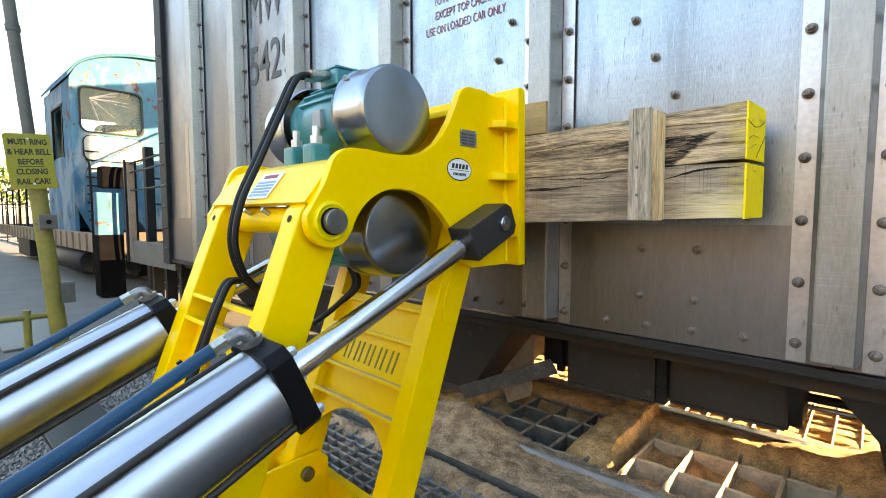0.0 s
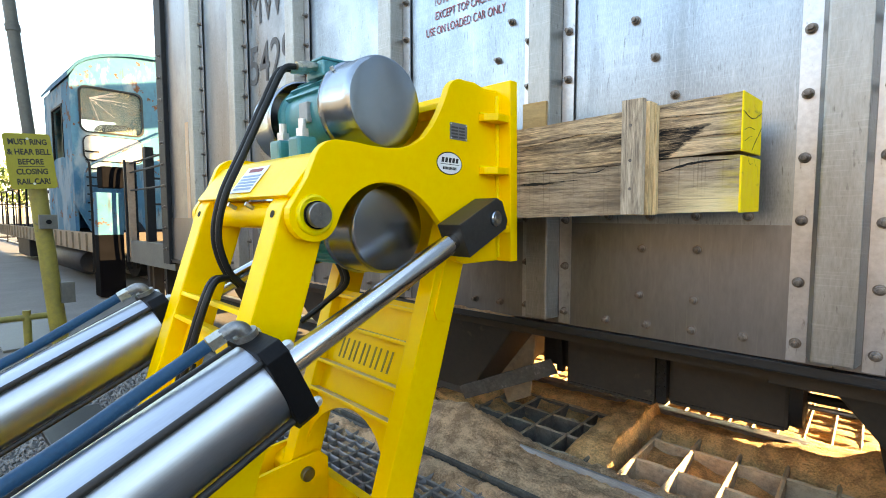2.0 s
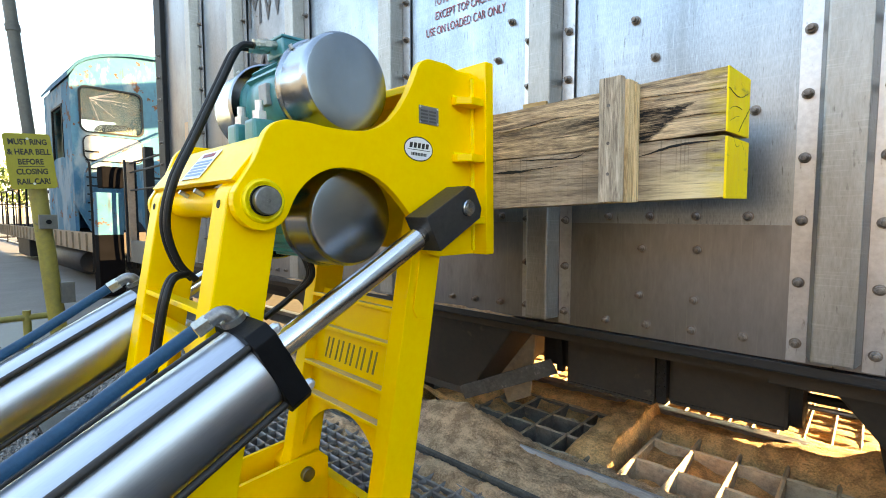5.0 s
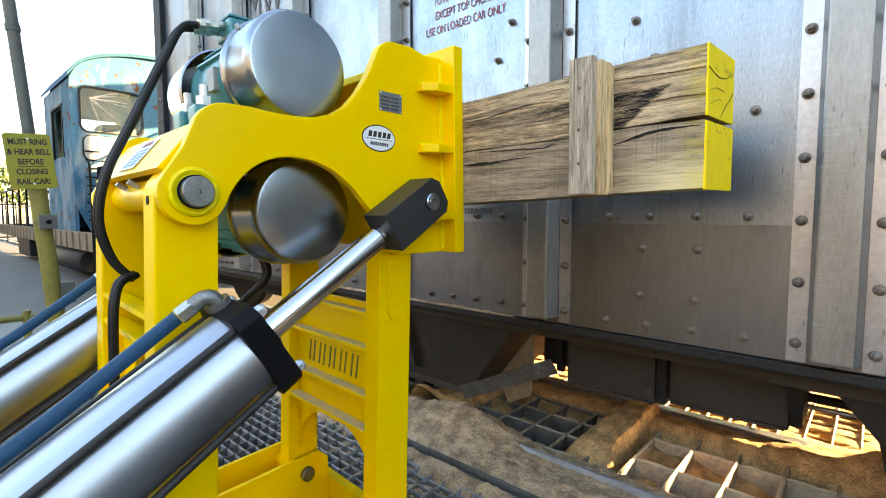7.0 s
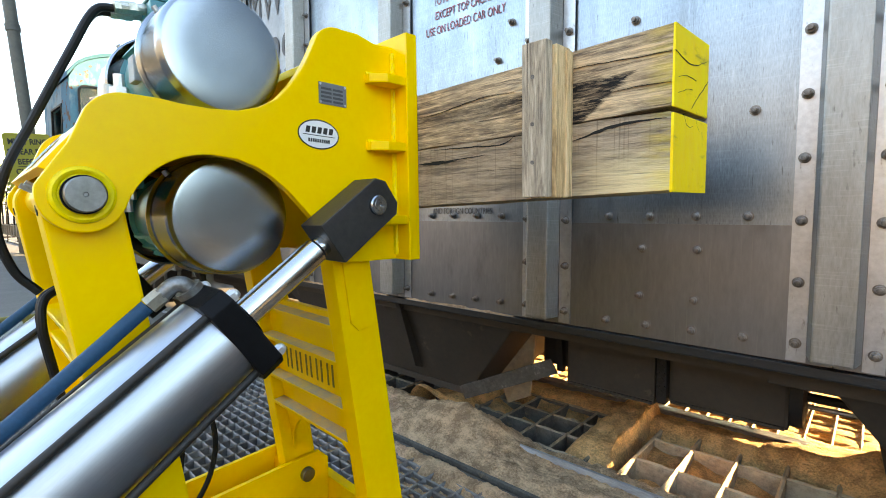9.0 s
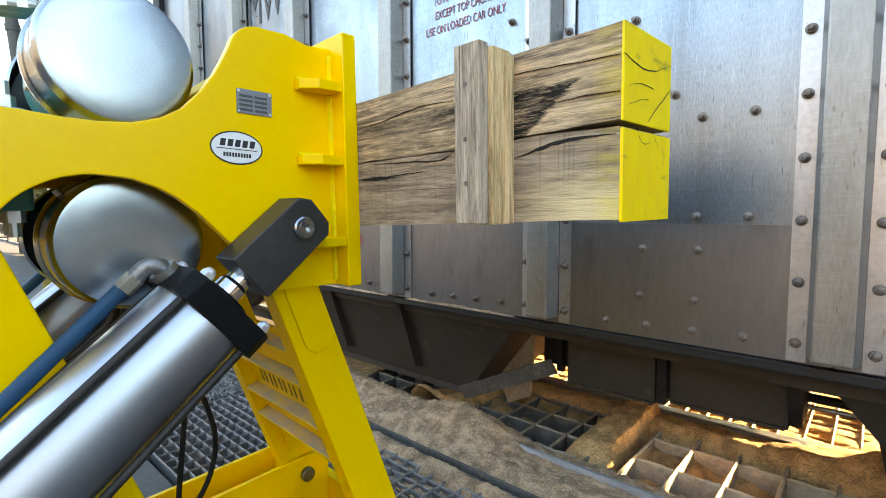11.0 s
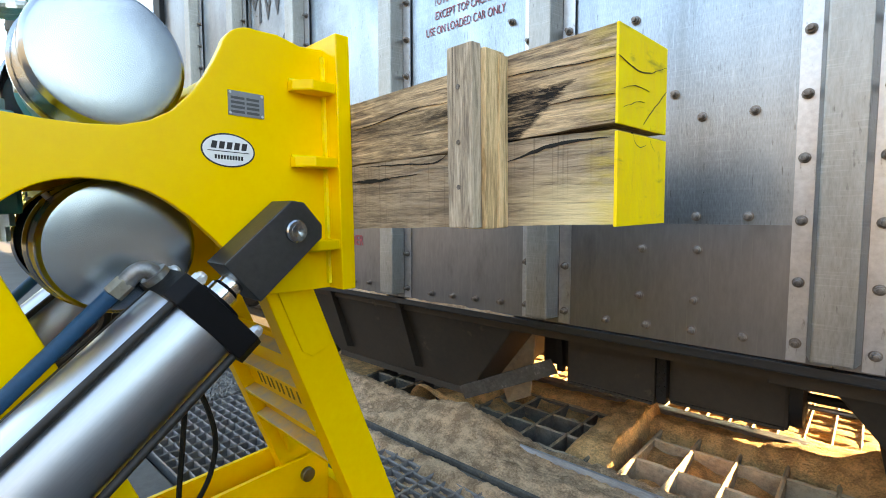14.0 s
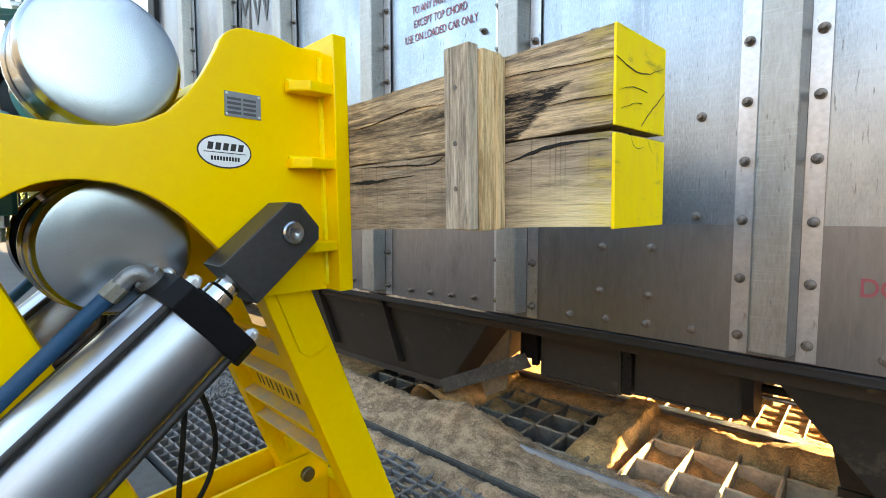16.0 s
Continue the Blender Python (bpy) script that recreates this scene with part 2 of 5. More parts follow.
def glass_mat():
    m = bpy.data.materials.new("dusty_glass")
    m.use_nodes = True
    b = m.node_tree.nodes["Principled BSDF"]
    b.inputs["Base Color"].default_value = (0.85, 0.9, 0.78, 1)
    b.inputs["Roughness"].default_value = 0.08
    b.inputs["Transmission Weight"].default_value = 0.9
    b.inputs["IOR"].default_value = 1.1
    return m


GLASS = glass_mat()



def timber_mat(name, pale, mid_, deep, knot=None, saw=0.0, fade=0.0, upright=False):
    """Sawn oak, grain along x: long streaks, fine pores, a stained knot, saw marks, overspray at the painted end."""
    m = bpy.data.materials.new(name)
    m.use_nodes = True
    N, L = m.node_tree.nodes, m.node_tree.links
    bsdf = N["Principled BSDF"]
    bsdf.inputs["Roughness"].default_value = 0.82
    bsdf.inputs["Specular IOR Level"].default_value = 0.25
    tc = N.new("ShaderNodeTexCoord")

    def tex(stretch, detail=6, coarse=0.6, twist=0.0):
        mp, nz = N.new("ShaderNodeMapping"), N.new("ShaderNodeTexNoise")
        mp.inputs["Scale"].default_value = stretch[::-1] if upright else stretch
        nz.inputs["Scale"].default_value, nz.inputs["Detail"].default_value = 1, detail
        nz.inputs["Roughness"].default_value, nz.inputs["Distortion"].default_value = coarse, twist
        L.new(tc.outputs["Object"], mp.inputs[0])
        L.new(mp.outputs[0], nz.inputs["Vector"])
        return nz.outputs[0]

    def ranged(v, lo, hi, top=1.0):
        r = N.new("ShaderNodeMapRange")
        r.inputs["From Min"].default_value, r.inputs["From Max"].default_value, r.inputs["To Max"].default_value = lo, hi, top
        L.new(v, r.inputs[0])
        return r.outputs[0]

    def mixed(f, a, color):
        x = N.new("ShaderNodeMix")
        x.data_type = "RGBA"
        L.new(f, x.inputs["Factor"])
        L.new(a, x.inputs["A"])
        x.inputs["B"].default_value = (*color, 1)
        return x.outputs["Result"]

    def calc(op, a, b):
        x = N.new("ShaderNodeMath")
        x.operation = op
        for k, v in enumerate((a, b)):
            if isinstance(v, float):
                x.inputs[k].default_value = v
            else:
                L.new(v, x.inputs[k])
        return x.outputs[0]
    long_, fine_ = tex((5.5, 75, 75), 9, 0.66, 0.8), tex((34, 420, 420), 5, 0.7)
    ramp = N.new("ShaderNodeValToRGB")
    e = ramp.color_ramp.elements
    e[0].position, e[1].position = 0.405, 0.585
    e[0].color, e[1].color = (*deep, 1), (*pale, 1)
    e.new(0.50).color = (*mid_, 1)
    grain = calc("ADD", calc("MULTIPLY", long_, 0.65), calc("MULTIPLY", fine_, 0.35))
    L.new(grain, ramp.inputs[0])
    col = mixed(ranged(tex((5, 9, 9), 5), 0.50, 0.68, 0.65), ramp.outputs[0], deep)
    col = mixed(ranged(tex((1.6, 150, 150), 4, 0.5, 1.2), 0.62, 0.68, 0.75), col, tuple(c * 0.35 for c in deep))
    sep = N.new("ShaderNodeSeparateXYZ")
    L.new(tc.outputs["Object"], sep.inputs[0])
    if saw:
        col = mixed(ranged(tex((190, 30, 2.0), 4), 0.55, 0.70, saw), col, tuple(c * 0.5 for c in deep))
    if fade:                  # cleaner wood along the lower edge towards the end
        low_ = calc("MULTIPLY", ranged(sep.outputs["Z"], 0.085, 0.03), ranged(sep.outputs["X"], 0.42, 0.55, fade))
        col = mixed(calc("MULTIPLY", low_, ranged(long_, 0.3, 0.5)), col, (0.74, 0.56, 0.31))
    if knot:
        # dark flame under a straight upper line, pointing along the grain
        top_, tip = knot
        edge_ = calc("MINIMUM", calc("SUBTRACT", top_, sep.outputs["Z"]), calc("MULTIPLY", calc("SUBTRACT", calc("ADD", calc("MULTIPLY", sep.outputs["Z"], 1.33), tip - 1.33 * (top_ - 0.005)), sep.outputs["X"]), 0.6))
        streak = tex((22, 210, 210), 7, 0.72)
        edge_ = calc("ADD", edge_, calc("MULTIPLY", calc("SUBTRACT", streak, 0.5), 0.045))
        inside = ranged(edge_, 0.0, 0.006)
        deep_ = calc("ADD", calc("MULTIPLY", ranged(edge_, 0.050, 0.010), 0.62), ranged(streak, 0.62, 0.46, 0.60))
        near_ = ranged(sep.outputs["X"], 0.10, 0.42)
        col = mixed(calc("MULTIPLY", calc("MULTIPLY", inside, deep_), calc("ADD", calc("MULTIPLY", near_, 0.50), 0.45)), col, (0.012, 0.009, 0.008))
    spray = calc("MULTIPLY", ranged(sep.outputs["X"], 0.56, 0.65, 0.8), ranged(tex((14, 60, 60), 6), 0.40, 0.65))
    col = mixed(spray, col, (0.74, 0.52, 0.03))
    L.new(col, bsdf.inputs["Base Color"])
    bp = N.new("ShaderNodeBump")
    bp.inputs["Strength"].default_value, bp.inputs["Distance"].default_value = 0.9, 0.006
    L.new(grain, bp.inputs["Height"])
    L.new(bp.outputs[0], bsdf.inputs["Normal"])
    return m


WOODTOP = timber_mat("weathered_oak_with_knot", (0.74, 0.51, 0.305), (0.45, 0.305, 0.185), (0.16, 0.11, 0.076), (0.210, 0.555))
WOODBASE = timber_mat("weathered_oak_base", (0.47, 0.34, 0.23), (0.34, 0.245, 0.165), (0.17, 0.122, 0.085), None, 0.5, 1.0)
BATTEN = timber_mat("grey_pine_batten", (0.58, 0.46, 0.345), (0.40, 0.31, 0.225), (0.20, 0.15, 0.115), upright=True)
NEWPINE = timber_mat("pale_sawn_pine", (0.86, 0.62, 0.36), (0.66, 0.44, 0.23), (0.36, 0.23, 0.115), upright=True)

# ---- mesh tools ----


def mesh_ob(name, bm, material, parent=None, label="", smooth=False, bevel=0.0, angle=35):
    me = bpy.data.meshes.new(name)
    bm.normal_update()
    bmesh.ops.recalc_face_normals(bm, faces=bm.faces)
    if bevel:
        edges = [e for e in bm.edges if len(e.link_faces) == 2 and e.calc_face_angle(0) > radians(30)]
        bmesh.ops.bevel(bm, geom=edges, offset=bevel, segments=2, profile=0.6, affect="EDGES", clamp_overlap=True)
    for f in bm.faces:
        f.smooth = smooth
    if smooth:
        for e in bm.edges:
            if len(e.link_faces) == 2 and e.calc_face_angle(0) > radians(angle):
                e.smooth = False
    bm.to_mesh(me)
    bm.free()
    for m in (material if isinstance(material, (list, tuple)) else [material]):
        me.materials.append(m)
    ob = new(name, me)
    if parent:
        ob.parent = parent
    if label:
        tagged(ob, label=label)
    return ob


def part(name, bm, material, parent, label="", **kw):
    return mesh_ob(name, bm, material, parent, label, **kw)


def share(name, ob, parent, m):
    """Another object on the same mesh."""
    o = new(name, ob.data)
    o.parent = parent
    o.matrix_basis = m
    return o


def thing(name, m=None, **tags):
    ob = new(name)
    ob.empty_display_size = 0.1
    if m is not None:
        ob.matrix_world = m
    return tagged(ob, **tags)


def box(x0, x1, y0, y1, z0, z1, bm=None, m=None):
    bm = bm or bmesh.new()
    g = bmesh.ops.create_cube(bm, size=1)["verts"]
    for v in g:
        v.co = Vector(((x0 + x1) / 2 + v.co.x * (x1 - x0), (y0 + y1) / 2 + v.co.y * (y1 - y0), (z0 + z1) / 2 + v.co.z * (z1 - z0)))
        if m is not None:
            v.co = m @ v.co
    return bm


def prism(profile, x0, x1, bm=None, m=None):
    """A (y, z) outline pushed along x."""
    bm = bm or bmesh.new()
    a = [bm.verts.new((x0, y, z)) for y, z in profile]
    b = [bm.verts.new((x1, y, z)) for y, z in profile]
    bm.faces.new(a)
    bm.faces.new(b[::-1])
    for i in range(len(a)):
        j = (i + 1) % len(a)
        bm.faces.new((a[i], a[j], b[j], b[i]))
    if m is not None:
        for v in a + b:
            v.co = m @ v.co
    return bm


def rod(p, q, r, bm=None, seg=16, r2=None):
    bm = bm or bmesh.new()
    p, q = Vector(p), Vector(q)
    turn = (q - p).to_track_quat("Z", "Y").to_matrix().to_4x4()
    bmesh.ops.create_cone(bm, cap_ends=True, segments=seg, radius1=r, radius2=r if r2 is None else r2, depth=(q - p).length, matrix=Matrix.Translation((p + q) / 2) @ turn)
    return bm


def lathe(profile, seg=48, bm=None, m=None):
    """(x, radius) pairs turned about the x axis."""
    bm = bm or bmesh.new()
    rings = []
    for x, r in profile:
        if r < 1e-6:
            rings.append([bm.verts.new((x, 0, 0))])
        else:
            rings.append([bm.verts.new((x, r * math.cos(2 * math.pi * i / seg), r * math.sin(2 * math.pi * i / seg))) for i in range(seg)])
    for a, b in zip(rings, rings[1:]):
        for i in range(seg):
            j = (i + 1) % seg
            f = [a[i % len(a)], a[j % len(a)], b[j % len(b)], b[i % len(b)]]
            f = list(dict.fromkeys(f))
            if len(f) > 2:
                bm.faces.new(f)
    if m is not None:
        for r in rings:
            for v in r:
                v.co = m @ v.co
    return bm


def spline(pts, n=12):
    pts = [Vector(p) for p in pts]
    ext = [pts[0] * 2 - pts[1]] + pts + [pts[-1] * 2 - pts[-2]]
    out = []
    for i in range(1, len(ext) - 2):
        a, b, c, d = ext[i - 1:i + 3]
        for k in range(n):
            t = k / n
            out.append(0.5 * ((2 * b) + (c - a) * t + (2 * a - 5 * b + 4 * c - d) * t * t + (3 * b - a - 3 * c + d) * t ** 3))
    return out + [pts[-1]]


def hose(pts, r, bm=None, seg=12, n=12):
    bm = bm or bmesh.new()
    path = spline(pts, n)
    side = Vector((1, 0.1, 0.05))
    rings = []
    for i, p in enumerate(path):
        d = (path[min(i + 1, len(path) - 1)] - path[max(i - 1, 0)]).normalized()
        u = (side - d * side.dot(d)).normalized()
        w = d.cross(u)
        side = u
        rings.append([bm.verts.new(p + u * r * math.cos(2 * math.pi * k / seg) + w * r * math.sin(2 * math.pi * k / seg)) for k in range(seg)])
    for a, b in zip(rings, rings[1:]):
        for k in range(seg):
            bm.faces.new((a[k], a[(k + 1) % seg], b[(k + 1) % seg], b[k]))
    bm.faces.new(rings[0][::-1])
    bm.faces.new(rings[-1])
    return bm


def writing(name, body, size, m, material, parent, align="LEFT", gap=1.0, squeeze=1.0, bold=0.012):
    """Raised print: lies in the local xy plane, reads along +x."""
    cu = bpy.data.curves.new(name, "FONT")
    cu.body, cu.size, cu.extrude, cu.align_x, cu.space_line = body, size, 0.0006, align, gap
    cu.offset = size * bold
    tmp = bpy.data.objects.new(name, cu)
    scene.collection.objects.link(tmp)
    me = bpy.data.meshes.new_from_object(tmp.evaluated_get(bpy.context.evaluated_depsgraph_get()))
    bpy.data.objects.remove(tmp)
    me.transform(Matrix.Diagonal((squeeze, 1, 1, 1)))
    me.materials.clear()
    me.materials.append(material)
    ob = new(name, me)
    ob.parent = parent
    ob.matrix_basis = m
    return ob


def arc(cy, cz, r, a0, a1, n=10):
    return [(cy + r * math.cos(radians(a0 + (a1 - a0) * i / n)), cz + r * math.sin(radians(a0 + (a1 - a0) * i / n))) for i in range(n + 1)]


def wall_with_hole(outline, hole, x0, x1):
    """A wall across the track with one rounded opening through it."""
    bm = bmesh.new()
    n = len(hole)
    cy, cz = sum(p[0] for p in hole) / n, sum(p[1] for p in hole) / n

    def on_outline(a):
        best = None
        d = (math.cos(a), math.sin(a))
        for i in range(len(outline)):
            p, q = outline[i], outline[(i + 1) % len(outline)]
            ex, ez = q[0] - p[0], q[1] - p[1]
            det = d[0] * -ez + d[1] * ex
            if abs(det) < 1e-9:
                continue
            rx_, rz_ = p[0] - cy, p[1] - cz
            t = (rx_ * -ez + rz_ * ex) / det
            u = (d[0] * rz_ - d[1] * rx_) / det
            if t > 0 and -1e-6 <= u <= 1 + 1e-6 and (best is None or t < best):
                best = t
        return (cy + d[0] * best, cz + d[1] * best)
    rings = []
    for x in (x0, x1):
        inn = [bm.verts.new((x, y, z)) for y, z in hole]
        out = [bm.verts.new((x, *on_outline(math.atan2(z - cz, y - cy)))) for y, z in hole]
        for i in range(n):
            bm.faces.new((inn[i], inn[(i + 1) % n], out[(i + 1) % n], out[i]))
        rings.append((inn, out))
    for k in range(2):
        for i in range(n):
            j = (i + 1) % n
            bm.faces.new((rings[0][k][i], rings[0][k][j], rings[1][k][j], rings[1][k][i]))
    return bm


FACE_CAR = Matrix(((1, 0, 0, 0), (0, 0, -1, 0), (0, 1, 0, 0), (0, 0, 0, 1)))      # print on a face that looks to -y
FACE_SIDE = Matrix(((0, 0, 1, 0), (1, 0, 0, 0), (0, 1, 0, 0), (0, 0, 0, 1)))      # print on a face that looks to +x

# ---- ground, pit and gratings ----
PIT_X0, PIT_X1, PIT_Y0, PIT_Y1 = -3.3, 2.6, 0.62, 4.05
bm = bmesh.new()
FAR = 400
xs, ys = [-FAR, PIT_X0, PIT_X1, FAR], [-FAR, PIT_Y0, PIT_Y1, FAR]
for i in range(3):
    for j in range(3):
        if (i, j) != (1, 1):
            bm.faces.new([bm.verts.new(c) for c in ((xs[i], ys[j], 0), (xs[i + 1], ys[j], 0), (xs[i + 1], ys[j + 1], 0), (xs[i], ys[j + 1], 0))])
bmesh.ops.remove_doubles(bm, verts=bm.verts, dist=1e-4)
rim = [e for e in bm.edges if len(e.link_faces) == 1 and all(abs(v.co.x) < 50 and abs(v.co.y) < 50 for v in e.verts)]
low = bmesh.ops.extrude_edge_only(bm, edges=rim)["geom"]
lowv = [g for g in low if isinstance(g, bmesh.types.BMVert)]
for v in lowv:
    v.co.z = -0.55
bmesh.ops.contextual_create(bm, geom=lowv)
ground = tagged(mesh_ob("ground", bm, CONC), label="dusty grey concrete yard with an open dump pit", category="ground", kind="structure")


def dusty_bar(length, along_x, depth, thick, seed, crust):
    """An upright bar with a crust of sand along its top edge."""
    bm = bmesh.new()
    n = max(2, int(length / 0.02)) if crust else 1
    rows = []
    for i in range(n + 1):
        u = length * i / n
        h = crust * max(0.0, 0.35 + noise.noise(Vector((u * 24, seed, 1))) + 0.5 * noise.noise(Vector((u * 70, seed, 2)))) if crust else 0
        w = thick / 2
        rows.append([bm.verts.new((u, a, b) if along_x else (a, u, b)) for a, b in ((-w, -depth), (w, -depth), (w * 1.15, -0.004), (0, h), (-w * 1.15, -0.004))])
    for a, b in zip(rows, rows[1:]):
        for k in range(5):
            bm.faces.new((a[k], a[(k + 1) % 5], b[(k + 1) % 5], b[k]))
    bm.faces.new(rows[0]), bm.faces.new(rows[-1])
    return bm


def grating(name, x0, x1, y0, y1, dx, dy, depth, thick, z, label, material, crust=0.0):
    """A grid of upright bars, each a part."""
    g = thing(name, pose(0, 0, 0), label=label, category="grating", group="pit gratings")
    nx, ny = round((x1 - x0) / dx), round((y1 - y0) / dy)
    a = [part("bar", dusty_bar(y1 - y0, False, depth, thick, k * 3.1, crust), material, g) for k in range(3 if crust else 1)]
    for i in range(nx + 1):
        m = pose(x0 + (x1 - x0) * i / nx, y0, z)
        if i < len(a):
            a[i].matrix_basis = m
        else:
            share("bar", a[i % len(a)], g, m)
    b = [part("cross_bar", dusty_bar(x1 - x0, True, depth, thick, 20 + k * 3.1, crust), material, g) for k in range(2 if crust else 1)]
    for j in range(ny + 1):
        m = pose(x0, y0 + (y1 - y0) * j / ny, z - 0.003)
        if j < len(b):
            b[j].matrix_basis = m
        else:
            share("cross_bar", b[j % len(b)], g, m)
    return g


grating("walkway_grating", -3.28, 0.6, 0.66, 1.40, 0.075, 0.045, 0.05, 0.006, 0.0, "fine galvanised bar grating dusted with sand", GALVDUST, 0.006)
grating("pit_grating", -2.40, -0.87, 1.86, 2.37, 0.17, 0.17, 0.13, 0.014, -0.005, "coarse steel pit grating half buried in sand", DARKDUST, 0.010)
grating("pit_grating", -0.722, 1.115, 1.80, 2.50, 0.167, 0.233, 0.13, 0.014, -0.005, "coarse steel pit grating clear of sand", PALEDUST, 0.008)
grating("pit_grating", -2.6, 2.4, 2.66, 3.80, 0.10, 0.10, 0.06, 0.010, 0.004, "sunlit steel pit grating between the rails", PALEDUST, 0.005)


def rails():
    for y, n in ((2.54, "near"), (3.97, "far")):
        prof = [(-0.07, -0.17), (0.07, -0.17), (0.07, -0.155), (0.012, -0.13), (0.012, -0.045), (0.036, -0.035), (0.036, -0.006), (0.03, 0), (-0.03, 0), (-0.036, -0.006), (-0.036, -0.035), (-0.012, -0.045), (-0.012, -0.13), (-0.07, -0.155)]
        ob = mesh_ob("rail", prism([(y + a, b + 0.045) for a, b in prof], -60, 30), RAIL, smooth=False)
        tagged(ob, label="worn steel rail with a bright running surface", category="rail", group="track rails")
    for y0, y1, z, lab in ((1.737, 1.752, 0.024, "bright steel angle along the pit edge"), (1.418, 1.440, 0.002, "dusty steel angle beside the walkway grating"), (1.474, 1.490, 0.000, "dusty steel flat along the curb")):
        bm = box(-6, 2.5, y0, y1, z - 0.018, z)
        box(-6, 2.5, y1 - 0.008, y1, z - 0.1, z - 0.018, bm)
        tagged(mesh_ob("edge_angle", bm, ANGLE if y0 > 1.7 else DARKBAR), label=lab, category="steel angle", group="pit edge angles")


rails()
# beams under the gratings and the curb between the two pits
bm = box(PIT_X0, PIT_X1, 1.492, 1.79, -0.55, -0.03)
tagged(mesh_ob("curb", bm, CONC), label="dusty concrete curb between the pit gratings", category="curb", kind="structure")
for yy in (2.44, 3.82):
    tagged(mesh_ob("track_beam", box(PIT_X0, PIT_X1, yy, yy + (0.2 if yy < 3 else 0.22), -0.55, -0.1), CONC), label="concrete beam carrying the rail over the pit", category="beam", kind="structure")


def heap(name, x0, x1, y0, y1, nx, ny, height, label, rough=1.0, material=None):
    """Loose ground as a sheet whose height is a function of the plan, closed below."""
    bm = bmesh.new()
    grid = [[bm.verts.new((x0 + (x1 - x0) * i / nx, y0 + (y1 - y0) * j / ny, 0)) for j in range(ny + 1)] for i in range(nx + 1)]
    for row in grid:
        for v in row:
            v.co.z = height(v.co.x, v.co.y)
            p = Vector((v.co.x, v.co.y, 0))
            v.co.z += rough * (0.007 * noise.noise(p * 30) + 0.014 * noise.noise(p * 9) + 0.009 * noise.noise(p * 62))
    for i in range(nx):
        for j in range(ny):
            bm.faces.new((grid[i][j], grid[i + 1][j], grid[i + 1][j + 1], grid[i][j + 1]))
    return tagged(mesh_ob(name, bm, material or SAND, smooth=True, angle=80), label=label, category="sand", kind="stuff")


def bump(v, c, w):
    return math.exp(-((v - c) / w) ** 2)


def lumps(x, y, k, seed):
    """Crumbled clods: the folds of a noise, sharp above and round below."""
    return 1 - 2.2 * abs(noise.noise(Vector((x * k, y * k, seed))))


def smooth01(v):
    v = min(1, max(0, v))
    return v * v * (3 - 2 * v)


def curb_sand(x, y):
    f = 0.06 + 0.94 * smooth01((-1.0 - x) / 0.42) * (1 - 0.40 * smooth01((-1.35 - x) / 0.45))
    h = 0.125 * bump(y, 1.75, 0.10) * f * (0.85 + 0.3 * noise.noise(Vector((x * 2.4, 3, 0))))
    h += 0.03 * bump(y, 1.60, 0.07) * (0.7 + 0.6 * noise.noise(Vector((x * 3, y * 9, 4)))) + 0.012 * smooth01((y - 1.50) / 0.2)
    h += (0.003 + 0.014 * f) * lumps(x, y, 9, 6) + 0.006 * lumps(x, y, 23, 2) + 0.004 * lumps(x, y, 47, 3)
    return -0.030 + h * smooth01((y - 1.485) / 0.03)


heap("sand_bank", -3.2, 2.0, 1.487, 1.86, 420, 60, curb_sand, "bank of caked grey-brown sand heaped along the curb", 0.9, CAKED)


def walk_sand(x, y):
    e = 1.33 + 0.05 * noise.noise(Vector((x * 3, 1, 8))) + 0.03 * noise.noise(Vector((x * 11, 1, 8)))
    return -0.030 + 0.045 * smooth01((y - e) / 0.05) * (0.85 + 0.5 * noise.noise(Vector((x * 6, y * 9, 3)))) + 0.008 * lumps(x, y, 24, 5) + 0.004 * lumps(x, y, 50, 5) - 0.05 * smooth01((y - 1.415) / 0.012)


heap("walkway_sand", -2.6, 1.2, 1.20, 1.43, 300, 36, walk_sand, "caked sand spilt over the walkway grating", 0.7, CAKED)


def ridge(x, y):
    """Flat-topped bank with a steep crumbling face to one side."""
    c = -0.76 + 0.03 * noise.noise(Vector((y * 5, 2, 2))) + 0.015 * noise.noise(Vector((y * 17, 2, 2)))
    down = min(1, max(0, (c + 0.05 - x) / 0.085))
    return -0.20 + (0.235 + 0.075 * (y - 2)) * smooth01((x + 1.14 - 0.06 * (y - 2)) / 0.22) * (0.72 + 0.28 * smooth01((y - 1.80) / 0.22)) * down + 0.003 * lumps(x, y, 26, 9) * (down > 0)


heap("sand_ridge", -1.18, -0.66, 1.80, 2.50, 120, 90, ridge, "steep ridge of caked sand across the pit grating", 0.6)


def rail_sand(x, y):
    up = smooth01((y - 2.27 - 0.05 * noise.noise(Vector((x * 4, 7, 1)))) / 0.17)
    h = -0.10 + (0.130 + 0.022 * smooth01((x + 0.5) / 0.3)) * up * (0.95 + 0.12 * noise.noise(Vector((x * 5, 7, 1)))) - 0.06 * smooth01((y - 2.58) / 0.16)
    return h + 0.10 * bump(x, -1.62, 0.22) * bump(y, 2.16, 0.16) + 0.14 * bump(x, 0.10, 0.14) * bump(y, 2.30, 0.20) + 0.006 * lumps(x, y, 21, 4) * (y < 2.49)


